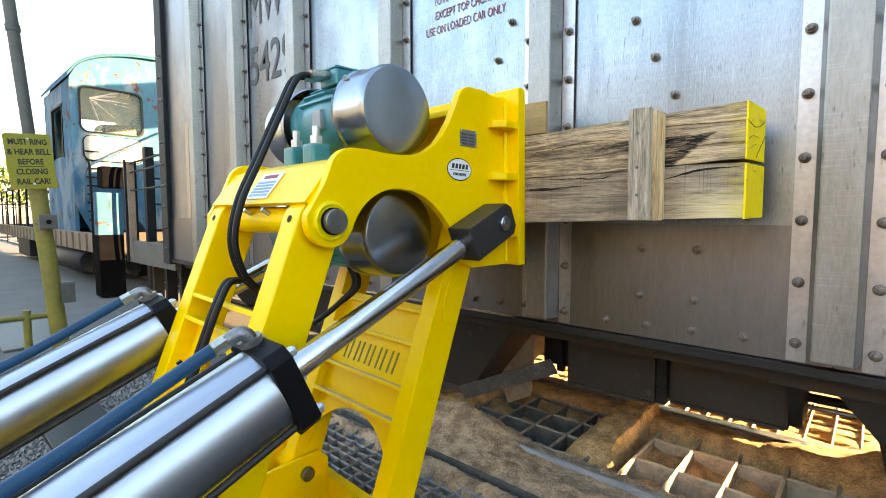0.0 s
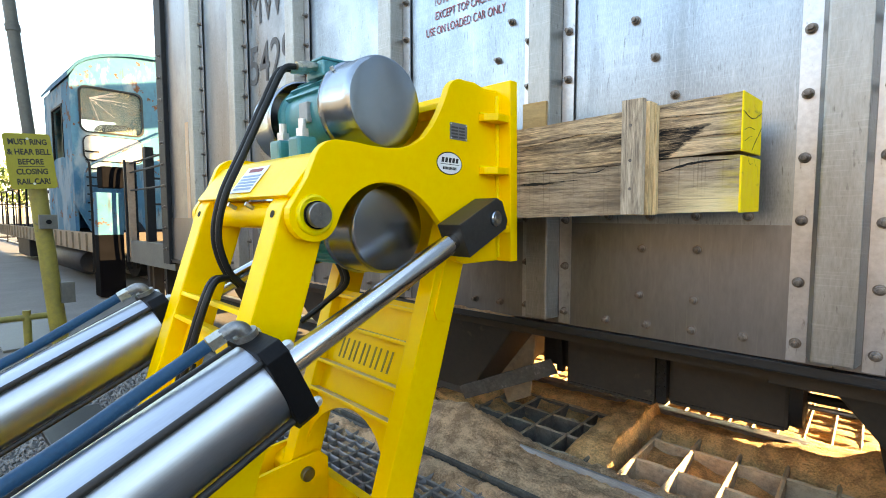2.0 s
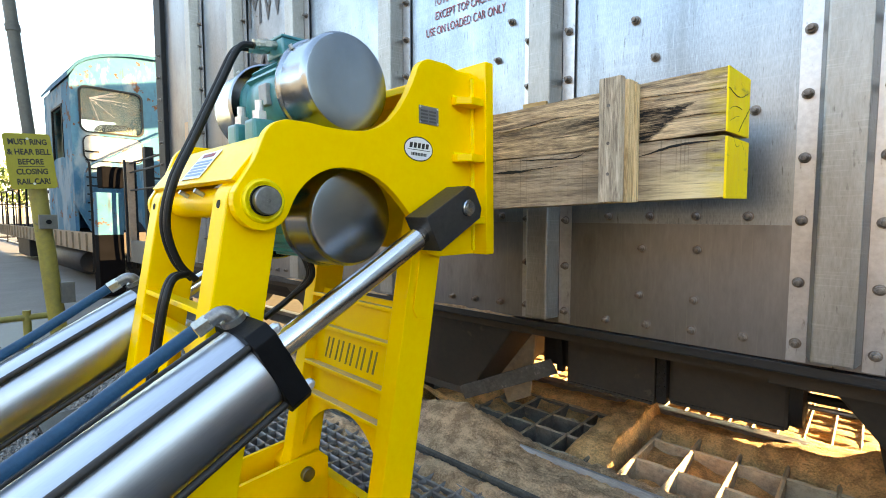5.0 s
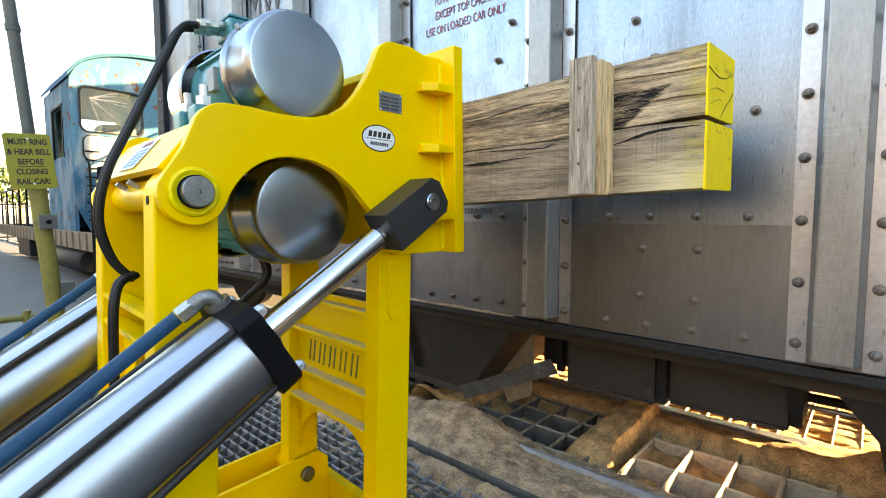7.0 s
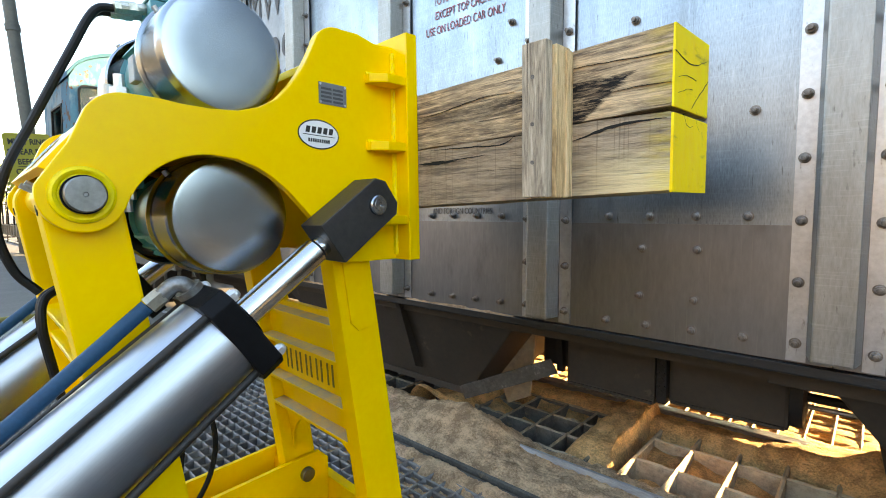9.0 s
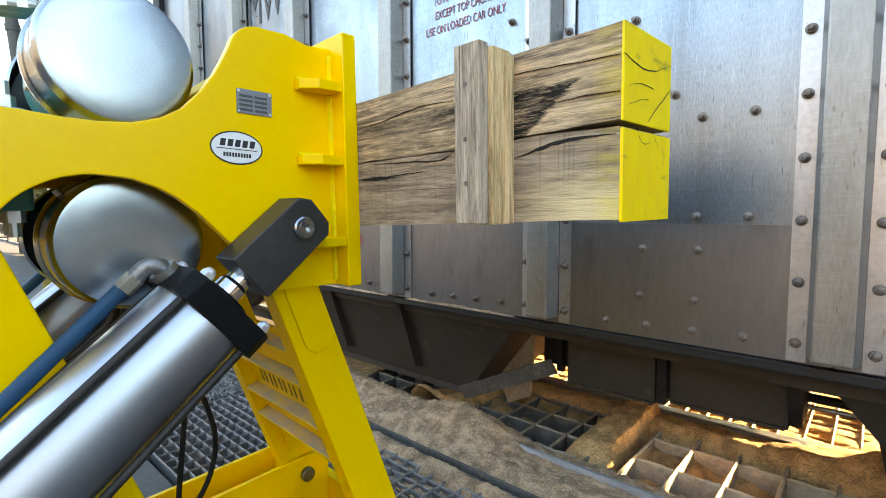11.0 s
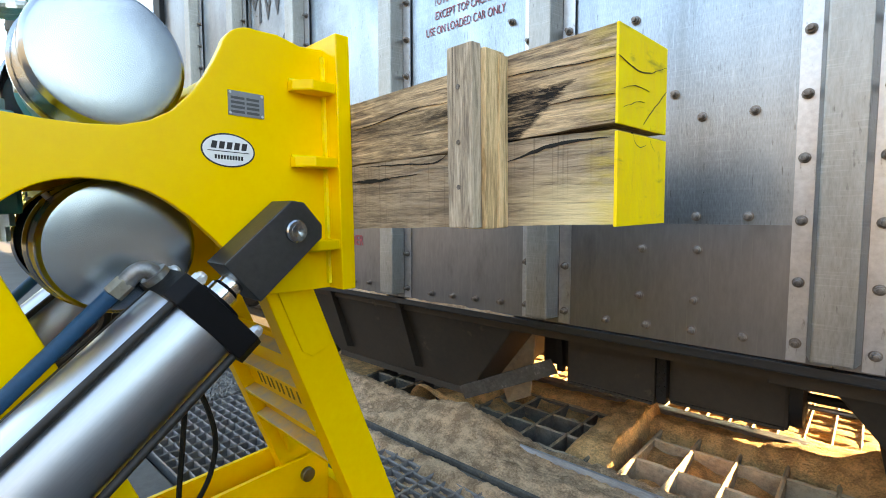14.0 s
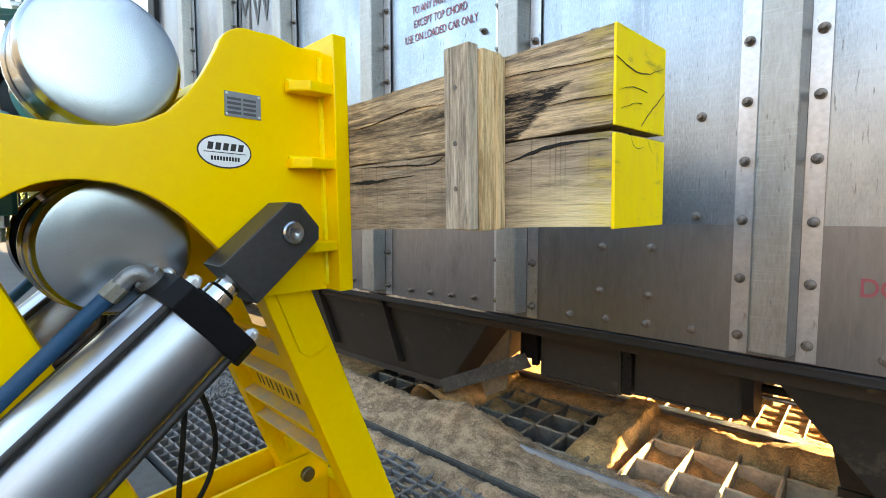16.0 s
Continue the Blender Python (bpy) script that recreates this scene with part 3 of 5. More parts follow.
heap("rail_sand", -3.2, 2.4, 2.02, 2.80, 330, 56, rail_sand, "tan sand banked up against the rail", 0.5)
heap("pit_sand", -3.2, 2.5, 1.80, 4.0, 160, 70, lambda x, y: -0.080 - 0.115 * (x < -0.95 and y < 2.56) + 0.077 * (y > 2.56) + 0.27 * (y < 2.5) * smooth01((-1.49 - x) / 0.14) * smooth01((x + 1.98) / 0.16) + (0.2 if y > 2.56 else 1) * (0.06 * noise.noise(Vector((x * 2.3, y * 2.7, 2))) + 0.05 * noise.noise(Vector((x * 7, y * 7, 2)))), "heaped sand on the pit floor", 0.7)

# gravel strip and asphalt patch beside the machine


def gravel():
    rnd = random.Random(4)
    bm = bmesh.new()
    for k in range(11000):
        if k < 5000:
            x, y = rnd.uniform(-3.2, -1.7), rnd.uniform(-0.5, 0.42)
        else:
            x, y = rnd.uniform(-4.3, -2.7), rnd.uniform(0.43, 1.3)
        r = rnd.uniform(0.006, 0.014)
        m = pose(x, y, r * 0.5, rnd.uniform(0, 360), rnd.uniform(0, 360), rnd.uniform(0, 360)) @ Matrix.Diagonal((1, rnd.uniform(0.6, 1), rnd.uniform(0.5, 0.9), 1))
        vs = [bm.verts.new(m @ (Vector(c) * r)) for c in ((1, 0, 0), (-1, 0.1, 0), (0, 1, 0.1), (0, -1, 0), (0.1, 0, 1), (0, 0.1, -1))]
        for a, b, c in ((0, 2, 4), (2, 1, 4), (1, 3, 4), (3, 0, 4), (2, 0, 5), (1, 2, 5), (3, 1, 5), (0, 3, 5)):
            bm.faces.new((vs[a], vs[b], vs[c]))
    me = bpy.data.meshes.new("gravel")
    bm.to_mesh(me)
    bm.free()
    me.materials.append(STONE)
    tagged(new("gravel", me), label="loose grey crushed gravel beside the grating", category="gravel", kind="stuff")


gravel()
bm = box(-3.02, -2.40, 0.36, 0.62, 0.012, 0.034)
tagged(mesh_ob("rubber_mat", bm, RUBBER, bevel=0.004), label="small black rubber mat lying on the gravel", category="mat")
bm = box(-5.95, -4.78, 0.42, 0.86, 0.0, 0.02)
tagged(mesh_ob("cover_plate", bm, POSTG, bevel=0.004), label="flat grey steel cover plate on the yard", category="plate")

# unseen plain walls, added out of view to shape reflections and bounce light
YARD = mat("added_wall_grey", (0.095, 0.096, 0.10), (0.065, 0.066, 0.07), 0.75, 0.1, 1.2, 14, 0.2, stretch=(4, 1, 0.4))
DIMYARD = mat("added_wall_dark", (0.055, 0.056, 0.060), (0.035, 0.036, 0.04), 0.75, 0.1, 1.2, 14, 0.2, stretch=(4, 1, 0.4))
tagged(mesh_ob("reflection_wall_west", box(-80, -22.2, -12.3, -12.0, 0, 17.0), DIMYARD), label="unseen tall wall added to darken reflections in the car side", category="wall", kind="structure")
bm = box(-22, 34, -12.3, -12.0, 0, 5.2)
tagged(mesh_ob("reflection_wall_east", box(15.0, 15.3, -11.9, 8.0, 0, 3.2), YARD), label="unseen low wall added to darken reflections in the motor caps", category="wall", kind="structure")
tagged(mesh_ob("bounce_wall_south", bm, YARD), label="unseen wall added across the yard for bounce light and reflections", category="wall", kind="structure")

# unseen wall added beyond the far rail: shades the cab, opening lets sun patches through
bm = box(-11.5, -7.2, 8.0, 8.2, 0, 4.5)
box(-7.2, -4.6, 8.0, 8.2, 0, 1.9, bm)
box(-7.2, -4.6, 8.0, 8.2, 3.80, 4.5, bm)
box(-4.6, -3.2, 8.0, 8.2, 0, 4.5, bm)
tagged(mesh_ob("shade_wall_north", bm, YARD), label="unseen wall added beyond the track, its opening shaping sun on the locomotive", category="wall", kind="structure")

# ---- hopper car ----
D = 1.60                        # its side sheet
CAR = thing("hopper_car", pose(0, 0, 0), label="weathered aluminium coal hopper car with bolted ribs", category="rail car")
RIBS = [-4.03, -3.31, -2.56, -1.735, -0.912, -0.066, 0.78, 1.62, 2.46]
TOP, SEAM, SILL = 4.3, H - 0.029, H - 0.40
CAR_X0, CAR_X1 = -4.73, 9.0
edges_x = [CAR_X0] + RIBS + [3.3]
for a, b in zip(edges_x, edges_x[1:]):
    part("side_sheet", box(a + 0.002, b - 0.002, D, D + 0.006, SEAM - 0.02, TOP), ALU, CAR)
    part("lower_sheet", box(a + 0.002, b - 0.002, D - 0.008, D - 0.001, SILL, SEAM), ALULOW, CAR, "grey lower side sheet")
part("side_sheet", box(3.3, CAR_X1, D, D + 0.006, SILL, TOP), ALU, CAR)
part("end_sheet", box(CAR_X0, CAR_X0 + 0.01, D + 0.006, 4.7, SILL + 0.12, TOP), ALU, CAR)
part("end_sheet", box(CAR_X1 - 0.01, CAR_X1, D + 0.006, 4.7, SILL, TOP), ALU, CAR)
part("far_side_sheet", box(CAR_X0, CAR_X1, 4.70, 4.71, SILL + 0.055, TOP), ALU, CAR)
part("floor_sheet", box(CAR_X0 + 0.02, CAR_X1 - 0.02, D + 0.02, 4.68, SILL + 0.25, SILL + 0.27), DARK, CAR)
part("top_chord", box(CAR_X0, CAR_X1, D - 0.05, D - 0.002, TOP - 0.14, TOP), RIBMAT, CAR, bevel=0.008)
# hat ribs with their flanges
w0, w1, dep = 0.057, 0.043, 0.07
prof = [(-w0, 0), (-w1, -dep), (w1, -dep), (w0, 0)]
bm = bmesh.new()
lo = [bm.verts.new((x, y, SILL + 0.022)) for x, y in prof]
hi = [bm.verts.new((x, y, TOP - 0.15)) for x, y in prof]
for i in range(4):
    bm.faces.new((lo[i], lo[(i + 1) % 4], hi[(i + 1) % 4], hi[i]))
bm.faces.new(lo[::-1])
bm.faces.new(hi)
bolt_bm = lathe([(0, 0.0), (0, 0.014), (0.003, 0.0145), (0.004, 0.0105), (0.013, 0.0105), (0.014, 0.0075), (0.025, 0.0070), (0.026, 0.0)], 12, m=Matrix.Rotation(radians(-90), 4, "Z"))
rib0 = part("rib", bm, RIBMAT, CAR, "dull aluminium hat-section rib", bevel=0.006)
rib0.matrix_basis = pose(RIBS[0], D - 0.0125, 0)
fl0 = part("flange", box(-0.022, 0.022, -0.004, 0, SILL + 0.004, TOP - 0.15), FLANGE, CAR, "bright aluminium rib flange")
fl0.matrix_basis = pose(RIBS[0] - w0 - 0.022, D - 0.0085, 0)
bolt0 = part("bolt", bolt_bm, BOLT, CAR, "rusty collar bolt", smooth=True)
bolts = []
for i, x in enumerate(RIBS):
    if i:
        share("rib", rib0, CAR, pose(x, D - 0.0125, 0))
        share("flange", fl0, CAR, pose(x - w0 - 0.022, D - 0.0085, 0))
    share("flange", fl0, CAR, pose(x + w0 + 0.022, D - 0.0085, 0))
    z = SILL + 0.05
    while z < 2.5:
        bolts += [(x + w0 + 0.024, D - 0.0125, z), (x - w0 - 0.024, D - 0.0125, z + 0.004)]
        z += 0.165
for a, b in zip(RIBS, RIBS[1:]):
    for k in range(4):
        x = a + 0.236 + (b - a - 0.44) * k / 3
        bolts.append((x, D - 0.008, SILL + 0.040 + 0.003 * k))
        bolts.append((x, D - 0.002, SEAM + 0.024))
for x, z in ((-0.561, 0.921), (-0.397, 0.924), (-0.566, 0.768), (-0.402, 0.770)):
    bolts.append((x, D - 0.008, z))
for x, z in ((-1.078, 1.769), (-1.143, 1.638), (-0.604, 1.651), (-0.54, 1.523), (-0.478, 1.398), (-0.399, 1.32), (-0.265, 1.32)):
    bolts.append((x, D, z))
for i, p in enumerate(bolts):
    if i == 0:
        bolt0.matrix_basis = pose(*p)
    else:
        share("bolt", bolt0, CAR, pose(*p))
# side sill under the sheets, top face dusted
part("side_sill", box(CAR_X0, CAR_X1, D - 0.022, D + 0.10, SILL - 0.034, SILL - 0.004), SILLMAT, CAR, "dark steel side sill", bevel=0.006)
part("sill_web", box(CAR_X0, CAR_X1, D + 0.09, D + 0.11, SILL - 0.09, SILL - 0.035), DARK, CAR)
part("centre_sill", box(CAR_X0, CAR_X1, 3.0, 3.35, 0.42, SILL + 0.26), DARK, CAR)
part("sill_lip", box(CAR_X0, CAR_X1, D - 0.027, D - 0.0215, SILL - 0.009, SILL - 0.004), SILLMAT, CAR, "rubbed sill edge")
# sand lying on the ledge of the sill
for xa_, xb_, sd in ((-2.75, -1.80, 3.0), (-1.67, -1.05, 8.0)):
    bm = bmesh.new()
    n = int((xb_ - xa_) / 0.012)
    rows = []
    for k in range(n + 1):
        x = xa_ + (xb_ - xa_) * k / n
        h = 0.003 + 0.016 * max(0.0, 0.25 + noise.noise(Vector((x * 7, sd, 0))) + 0.5 * noise.noise(Vector((x * 30, sd, 1)))) * math.sin(math.pi * k / n) ** 0.5
        rows.append([bm.verts.new((x, y, z)) for y, z in ((D - 0.024, SILL - 0.005), (D - 0.020, SILL - 0.004 + h * 0.5), (D - 0.0085, SILL - 0.004 + h), (D - 0.0085, SILL - 0.005))])
    for a_, b_ in zip(rows, rows[1:]):
        for k in range(4):
            bm.faces.new((a_[k], a_[(k + 1) % 4], b_[(k + 1) % 4], b_[k]))
    bm.faces.new(rows[0]), bm.faces.new(rows[-1])
    part("ledge_dust", bm, CAKED, CAR, "sand lying on the sill ledge", smooth=True)
# black corner post of the end, with its bolts
part("corner_post", box(CAR_X0 - 0.16, CAR_X0, D - 0.04, D + 0.08, SILL - 0.05, TOP), GREASE, CAR, "black painted corner post", bevel=0.008)
# discharge chutes: sloped boxes, open gates and their gear


def chute(x0, x1, bx0, bx1, zb, y0, y1):
    bm = bmesh.new()
    t = [(x0, y0, SILL - 0.05), (x1, y0, SILL - 0.05), (x1, 2.9, SILL - 0.05), (x0, 2.9, SILL - 0.05)]
    b = [(bx0, y1, zb), (bx1, y1, zb), (bx1, 2.35, zb), (bx0, 2.35, zb)]
    tv, bv = [bm.verts.new(c) for c in t], [bm.verts.new(c) for c in b]
    for i in range(4):
        bm.faces.new((tv[i], tv[(i + 1) % 4], bv[(i + 1) % 4], bv[i]))
    bm.faces.new(tv)
    bm.faces.new(bv[::-1])
    ch = part("discharge_chute", bm, DARK, CAR, "dark sloped steel discharge chute", bevel=0.008)
    lip = box(bx0 - 0.01, bx1 + 0.01, y1 - 0.012, y1 + 0.004, zb - 0.012, zb + 0.02)
    part("chute_lip", lip, DARK, ch)
    return ch


left = chute(-3.05, -1.10, -2.55, -1.50, 0.13, 1.70, 1.86)
part("chute_web", prism([(1.69, SILL - 0.05), (1.66, SILL - 0.05), (1.78, 0.22), (1.84, 0.20)], -1.83, -1.80), DARK, left)
part("chute_web", prism([(1.69, SILL - 0.05), (1.66, SILL - 0.05), (1.78, 0.22), (1.84, 0.20)], -2.43, -2.40), DARK, left)
right = chute(-0.10, 2.1, 0.30, 1.7, 0.05, 1.70, 1.86)
chute(-0.03, 2.1, 0.09, 1.6, 0.02, 2.22, 2.22)
part("chute_web", prism([(1.69, SILL - 0.05), (1.66, SILL - 0.05), (1.80, 0.12), (1.86, 0.10)], 0.62, 0.65), DARK, right)
part("gusset_plate", prism([(1.70, 0.56), (1.72, 0.56), (1.72, 0.525), (1.70, 0.525)], -0.22, 0.30), DARK, CAR, bevel=0.004)


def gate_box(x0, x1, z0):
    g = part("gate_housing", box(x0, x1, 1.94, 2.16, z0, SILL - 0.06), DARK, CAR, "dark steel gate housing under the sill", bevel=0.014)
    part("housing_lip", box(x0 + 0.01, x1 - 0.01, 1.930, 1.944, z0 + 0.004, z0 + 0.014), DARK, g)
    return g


# unseen block added under the car to keep sun off ridge and left grating
part("inner_sun_block", box(-3.1, -0.19, 2.75, 2.95, 0.10, 0.52), DARK, CAR, "unseen dark block added under the car to keep sun off the sand", bevel=0.014)
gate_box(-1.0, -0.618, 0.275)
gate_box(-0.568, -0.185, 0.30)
casting = part("gate_end_casting", box(-0.612, -0.573, 1.93, 2.14, 0.29, SILL - 0.07), GREASE, CAR, "pierced cast gate end", bevel=0.008)
# openings of the casting: near-black discs on its face, their shade painted
for k in range(4):
    part("cast_slot", rod((-0.5925, 1.924, 0.335 + 0.05 * k), (-0.5925, 1.932, 0.335 + 0.05 * k), 0.013, seg=8), SPLITMAT, casting)
    for dx in (-0.011, 0.011):
        part("cast_slot", rod((-0.5925 + dx, 1.924, 0.36 + 0.05 * k), (-0.5925 + dx, 1.932, 0.36 + 0.05 * k), 0.007, seg=8), SPLITMAT, casting)
part("end_flange", rod((-0.186, 2.04, 0.41), (-0.150, 2.04, 0.41), 0.115, seg=32), GREASE, CAR, smooth=True)
part("gate_shaft", rod((-0.15, 2.10, 0.385), (0.9, 2.10, 0.385), 0.016), GREASE, CAR, smooth=True)
part("gate_shaft", rod((-0.15, 2.12, 0.345), (0.9, 2.12, 0.345), 0.009), RAIL, CAR, smooth=True)
part("brake_pipe", rod((-1.6, 2.05, 0.47), (-0.98, 2.05, 0.45), 0.018), GREASE, CAR, smooth=True)
part("brake_lever", prism([(0, 0), (0.03, 0), (0.05, -0.2), (0.02, -0.2)], -1.08, -1.05), GREASE, CAR).matrix_basis = pose(0, 1.98, 0.50)
part("brake_beam", box(-1.17, -0.985, 2.03, 2.12, 0.315, 0.55), GREASE, CAR, "black brake beam end", bevel=0.012)
part("plastic_flap", box(-0.27, 0.27, -0.003, 0.003, -0.036, 0.036), PLASTIC, CAR, "cloudy torn plastic flap", bevel=0.001).matrix_basis = pose(-1.275, 1.86, 0.245, 10, -25, 6)
bm = bmesh.new()
tri_ = [(-1.14, 1.90, 0.50), (-1.34, 1.90, 0.24), (-1.30, 1.92, 0.11), (-1.20, 1.95, 0.16)]
va = [bm.verts.new(c) for c in tri_]
vb = [bm.verts.new((x + 0.004, y + 0.010, z)) for x, y, z in tri_]
bm.faces.new(va), bm.faces.new(vb)
for i in range(4):
    bm.faces.new((va[i], va[(i + 1) % 4], vb[(i + 1) % 4], vb[i]))
part("gate_plate", bm, WALKRUST, CAR, "dusty bare metal gate plate")

part("plywood_shim", box(-0.965, -0.872, D - 0.0985, D - 0.0845, 1.315, 1.425), PLYWOOD, CAR, "thin plywood shim on a rib", bevel=0.001)
part("reflector_strip", box(-4.36, -4.29, D - 0.004, D - 0.001, 0.98, 1.80), STRIP, CAR, "faded peach reflector strip")

# print on the car
PZ = H + 0.790
for k, line in enumerate(("USE ON LOADED CAR ONLY", "EXCEPT TOP CHORD", "TO ANY PART OF CAR", "DO NOT")):
    writing("print", line, 0.050, Matrix.Translation((-1.325, D - 0.003, PZ + 0.062 * k)) @ FACE_CAR, INKRED, CAR, "CENTER", squeeze=0.66, bold=-0.006)
writing("print", "5429", 0.355, Matrix.Translation((-3.20, D - 0.003, H + 0.865)) @ FACE_CAR, INKGREY, CAR, squeeze=0.78, bold=0.006)
writing("print", "MW", 0.355, Matrix.Translation((-3.20, D - 0.003, H + 1.24)) @ FACE_CAR, INKGREY, CAR, squeeze=0.70, bold=0.0)
writing("print", "HAMMER", 0.075, Matrix.Translation((-2.22, D - 0.011, H - 0.16)) @ FACE_CAR, INKRED, CAR, squeeze=0.75)
writing("print", "AND FOREIGN COUNTRIES", 0.036, Matrix.Translation((-1.50, D - 0.003, H + 0.004)) @ FACE_CAR, INKGREY, CAR, squeeze=0.75, bold=0.0)
writing("print", "DO", 0.066, Matrix.Translation((0.112, D - 0.011, H - 0.205)) @ FACE_CAR, INKRED, CAR, squeeze=0.8)

# ---- car shaker ----
YAW_M = -3.0
X0 = -0.917                      # right edge of the push plate
MF = pose(0, 0, H, 0, 0, YAW_M)
SHAKER = thing("car_shaker", MF, label="yellow hydraulic railcar shaker with twin vibrator motors", category="car shaker")
CS, CZ, LINK = 0.971, -0.879, 0.928       # circle on which the arm swings
FP = (-0.168, -0.017)                     # front pivot on the arm (also the clevis pin)
RP = (-0.689, 0.007)                      # rear pivot on the arm
FB = (FP[0] + CS, FP[1] + CZ)             # their base pivots
RB = (RP[0] + CS, RP[1] + CZ)
CYL_PIVOT = (-0.223, -0.636)
TILT = 1.1
XN, XF = -0.055, -0.675                   # outer faces of the cheeks, from X0
CYL_X = (0.002, -0.732)

# arm: all in arm space, x from the plate's right edge, y towards the car
ARM = part("arm", box(XF + 0.025, XN - 0.025, -0.62, -0.20, 0.112, 0.132), YELLOW, SHAKER, "yellow steel arm deck")
cheek = [(0.0, 0.385), (-0.09, 0.380)] + [(-0.14, 0.392)] + arc(-0.195, 0.330, 0.062, 80, 165, 8) \
    + [(-0.270, 0.315), (-0.287, 0.284), (-0.314, 0.246), (-0.346, 0.212), (-0.385, 0.189), (-0.43, 0.176), (-0.48, 0.173), (-0.53, 0.175), (-0.575, 0.180)] \
    + arc(-0.620, 0.113, 0.068, 90, 150, 8) + [(-0.703, 0.092), (-0.735, 0.045)] + arc(-0.689, 0.007, 0.062, 165, 325, 14) \
    + arc(-0.487, -0.067, 0.152, 160, 86, 16) + [(-0.435, 0.080), (-0.394, 0.065), (-0.362, 0.046), (-0.330, 0.020), (-0.300, -0.012), (-0.270, -0.045), (-0.245, -0.09)] + [(-0.225, -0.138), (-0.19, -0.150), (0.0, -0.153)]
for i, x in enumerate((XN, XF + 0.025)):
    part("cheek_plate", prism(cheek, x - 0.025, x), YELLOW, ARM, bevel=0.0025)
part("push_plate", box(-0.73, 0, -0.035, 0, -0.153, 0.407), YELLOW, ARM, "thick yellow push plate", bevel=0.003)
for x in (XN, XF):
    sx = 1 if x == XN else -1
    for z in (0.290, 0.130, -0.050):
        bm = bmesh.new()
        pts = [(x, -0.122), (x + sx * 0.020, -0.122), (x + sx * 0.05, -0.090), (x + sx * 0.05, -0.034), (x, -0.034)]
        a = [bm.verts.new((px, py, z - 0.011)) for px, py in pts]
        b = [bm.verts.new((px, py, z + 0.011)) for px, py in pts]
        bm.faces.new(a), bm.faces.new(b)
        for i in range(5):
            bm.faces.new((a[i], a[(i + 1) % 5], b[(i + 1) % 5], b[i]))
        part("gusset", bm, YELLOW, ARM, bevel=0.003)
        part("gusset_weld", hose([(x + sx * (0.003 + 0.0015 * (k % 2)), -0.120 + 0.0107 * k, z + (0.012 if z > 0 else -0.012)) for k in range(9)], 0.006, seg=6, n=2), WELD, ARM, smooth=True)
    part("weld_bead", hose([(x + sx * (0.002 + 0.0016 * (k % 2)), -0.036, -0.14 + 0.011 * k) for k in range(47)], 0.0075, seg=7, n=2), WELD, ARM, smooth=True)
# sloped rear deck with the warning label, and the cross tube
part("rear_deck", prism([(-0.575, 0.160), (-0.575, 0.145), (-0.655, 0.130), (-0.728, 0.045), (-0.742, 0.052), (-0.665, 0.146), (-0.63, 0.160)], XF + 0.025, XN - 0.025), YELLOW, ARM, "sloped yellow rear deck", bevel=0.002)
part("cross_tube", rod((XF + 0.1, RP[0], RP[1]), (XN - 0.1, RP[0], RP[1]), 0.036, seg=28), YELLOW, ARM, smooth=True)
for k in range(2):
    part("grease_nipple", rod((-0.30 - 0.11 * k, -0.722, 0.025), (-0.30 - 0.11 * k, -0.742, 0.037), 0.006, seg=8), ZINC, ARM)
sl = (Vector((0, -0.665, 0.146)) - Vector((0, -0.742, 0.052)))
SLOPE = Matrix.Translation((0, -0.7035, 0.099)) @ Matrix.Rotation(math.atan2(sl.z, sl.y), 4, "X")
part("warning_label", box(-0.42, -0.29, -0.045, 0.045, 0.0018, 0.0026, m=SLOPE), WHITE, ARM, "white warning label with blue and red print")
for k in range(5):
    part("print_bar", box(-0.41, -0.30, -0.036 + k * 0.011, -0.029 + k * 0.011, 0.0028, 0.0034, m=SLOPE), INKBLUE, ARM)
part("print_bar", box(-0.395, -0.315, 0.026, 0.038, 0.0028, 0.0034, m=SLOPE), INKRED, ARM)
# pins
for x, sx in ((XN, 1), (XF, -1)):
    part("pin_boss", lathe([(0, 0.047), (0.006, 0.0455), (0.009, 0.041), (0.008, 0.036), (0.006, 0.034), (0.006, 0)], 36, m=Matrix.Translation((x, *RP)) @ Matrix.Diagonal((sx, 1, 1, 1))), WELD, ARM, "welded boss ring", smooth=True)
    part("pivot_pin", lathe([(0, 0.029), (0.026, 0.029), (0.028, 0.027), (0.028, 0.004), (0.026, 0.003), (0.026, 0.0)], 32, m=Matrix.Translation((x, *RP)) @ Matrix.Diagonal((sx, 1, 1, 1))), PINMAT, ARM, "bare steel pivot pin", smooth=True)
    part("retaining_ring", lathe([(0.008, 0.0318), (0.014, 0.0318), (0.014, 0.028), (0.008, 0.028)], 32, m=Matrix.Translation((x, *RP)) @ Matrix.Diagonal((sx, 1, 1, 1))), BLACK, ARM, "black retaining ring", smooth=True)
# oval decal and name plate on both cheeks show on the near one
dm = Matrix.Translation((XN, -0.251, 0.146)) @ Matrix.Rotation(radians(-2), 4, "X")
bm = bmesh.new()
for r, x0_, x1_ in ((1.0, 0.0004, 0.0010),):
    prism([(0.052 * math.cos(a), 0.033 * math.sin(a)) for a in np.linspace(0, 2 * math.pi, 41)[:-1]], x0_, x1_, bm, dm)
part("decal_rim", bm, INK, ARM)
part("decal", prism([(0.049 * math.cos(a), 0.030 * math.sin(a)) for a in np.linspace(0, 2 * math.pi, 41)[:-1]], 0.0010, 0.0015, None, dm), WHITE, ARM, "oval white decal with black print")
bm = bmesh.new()
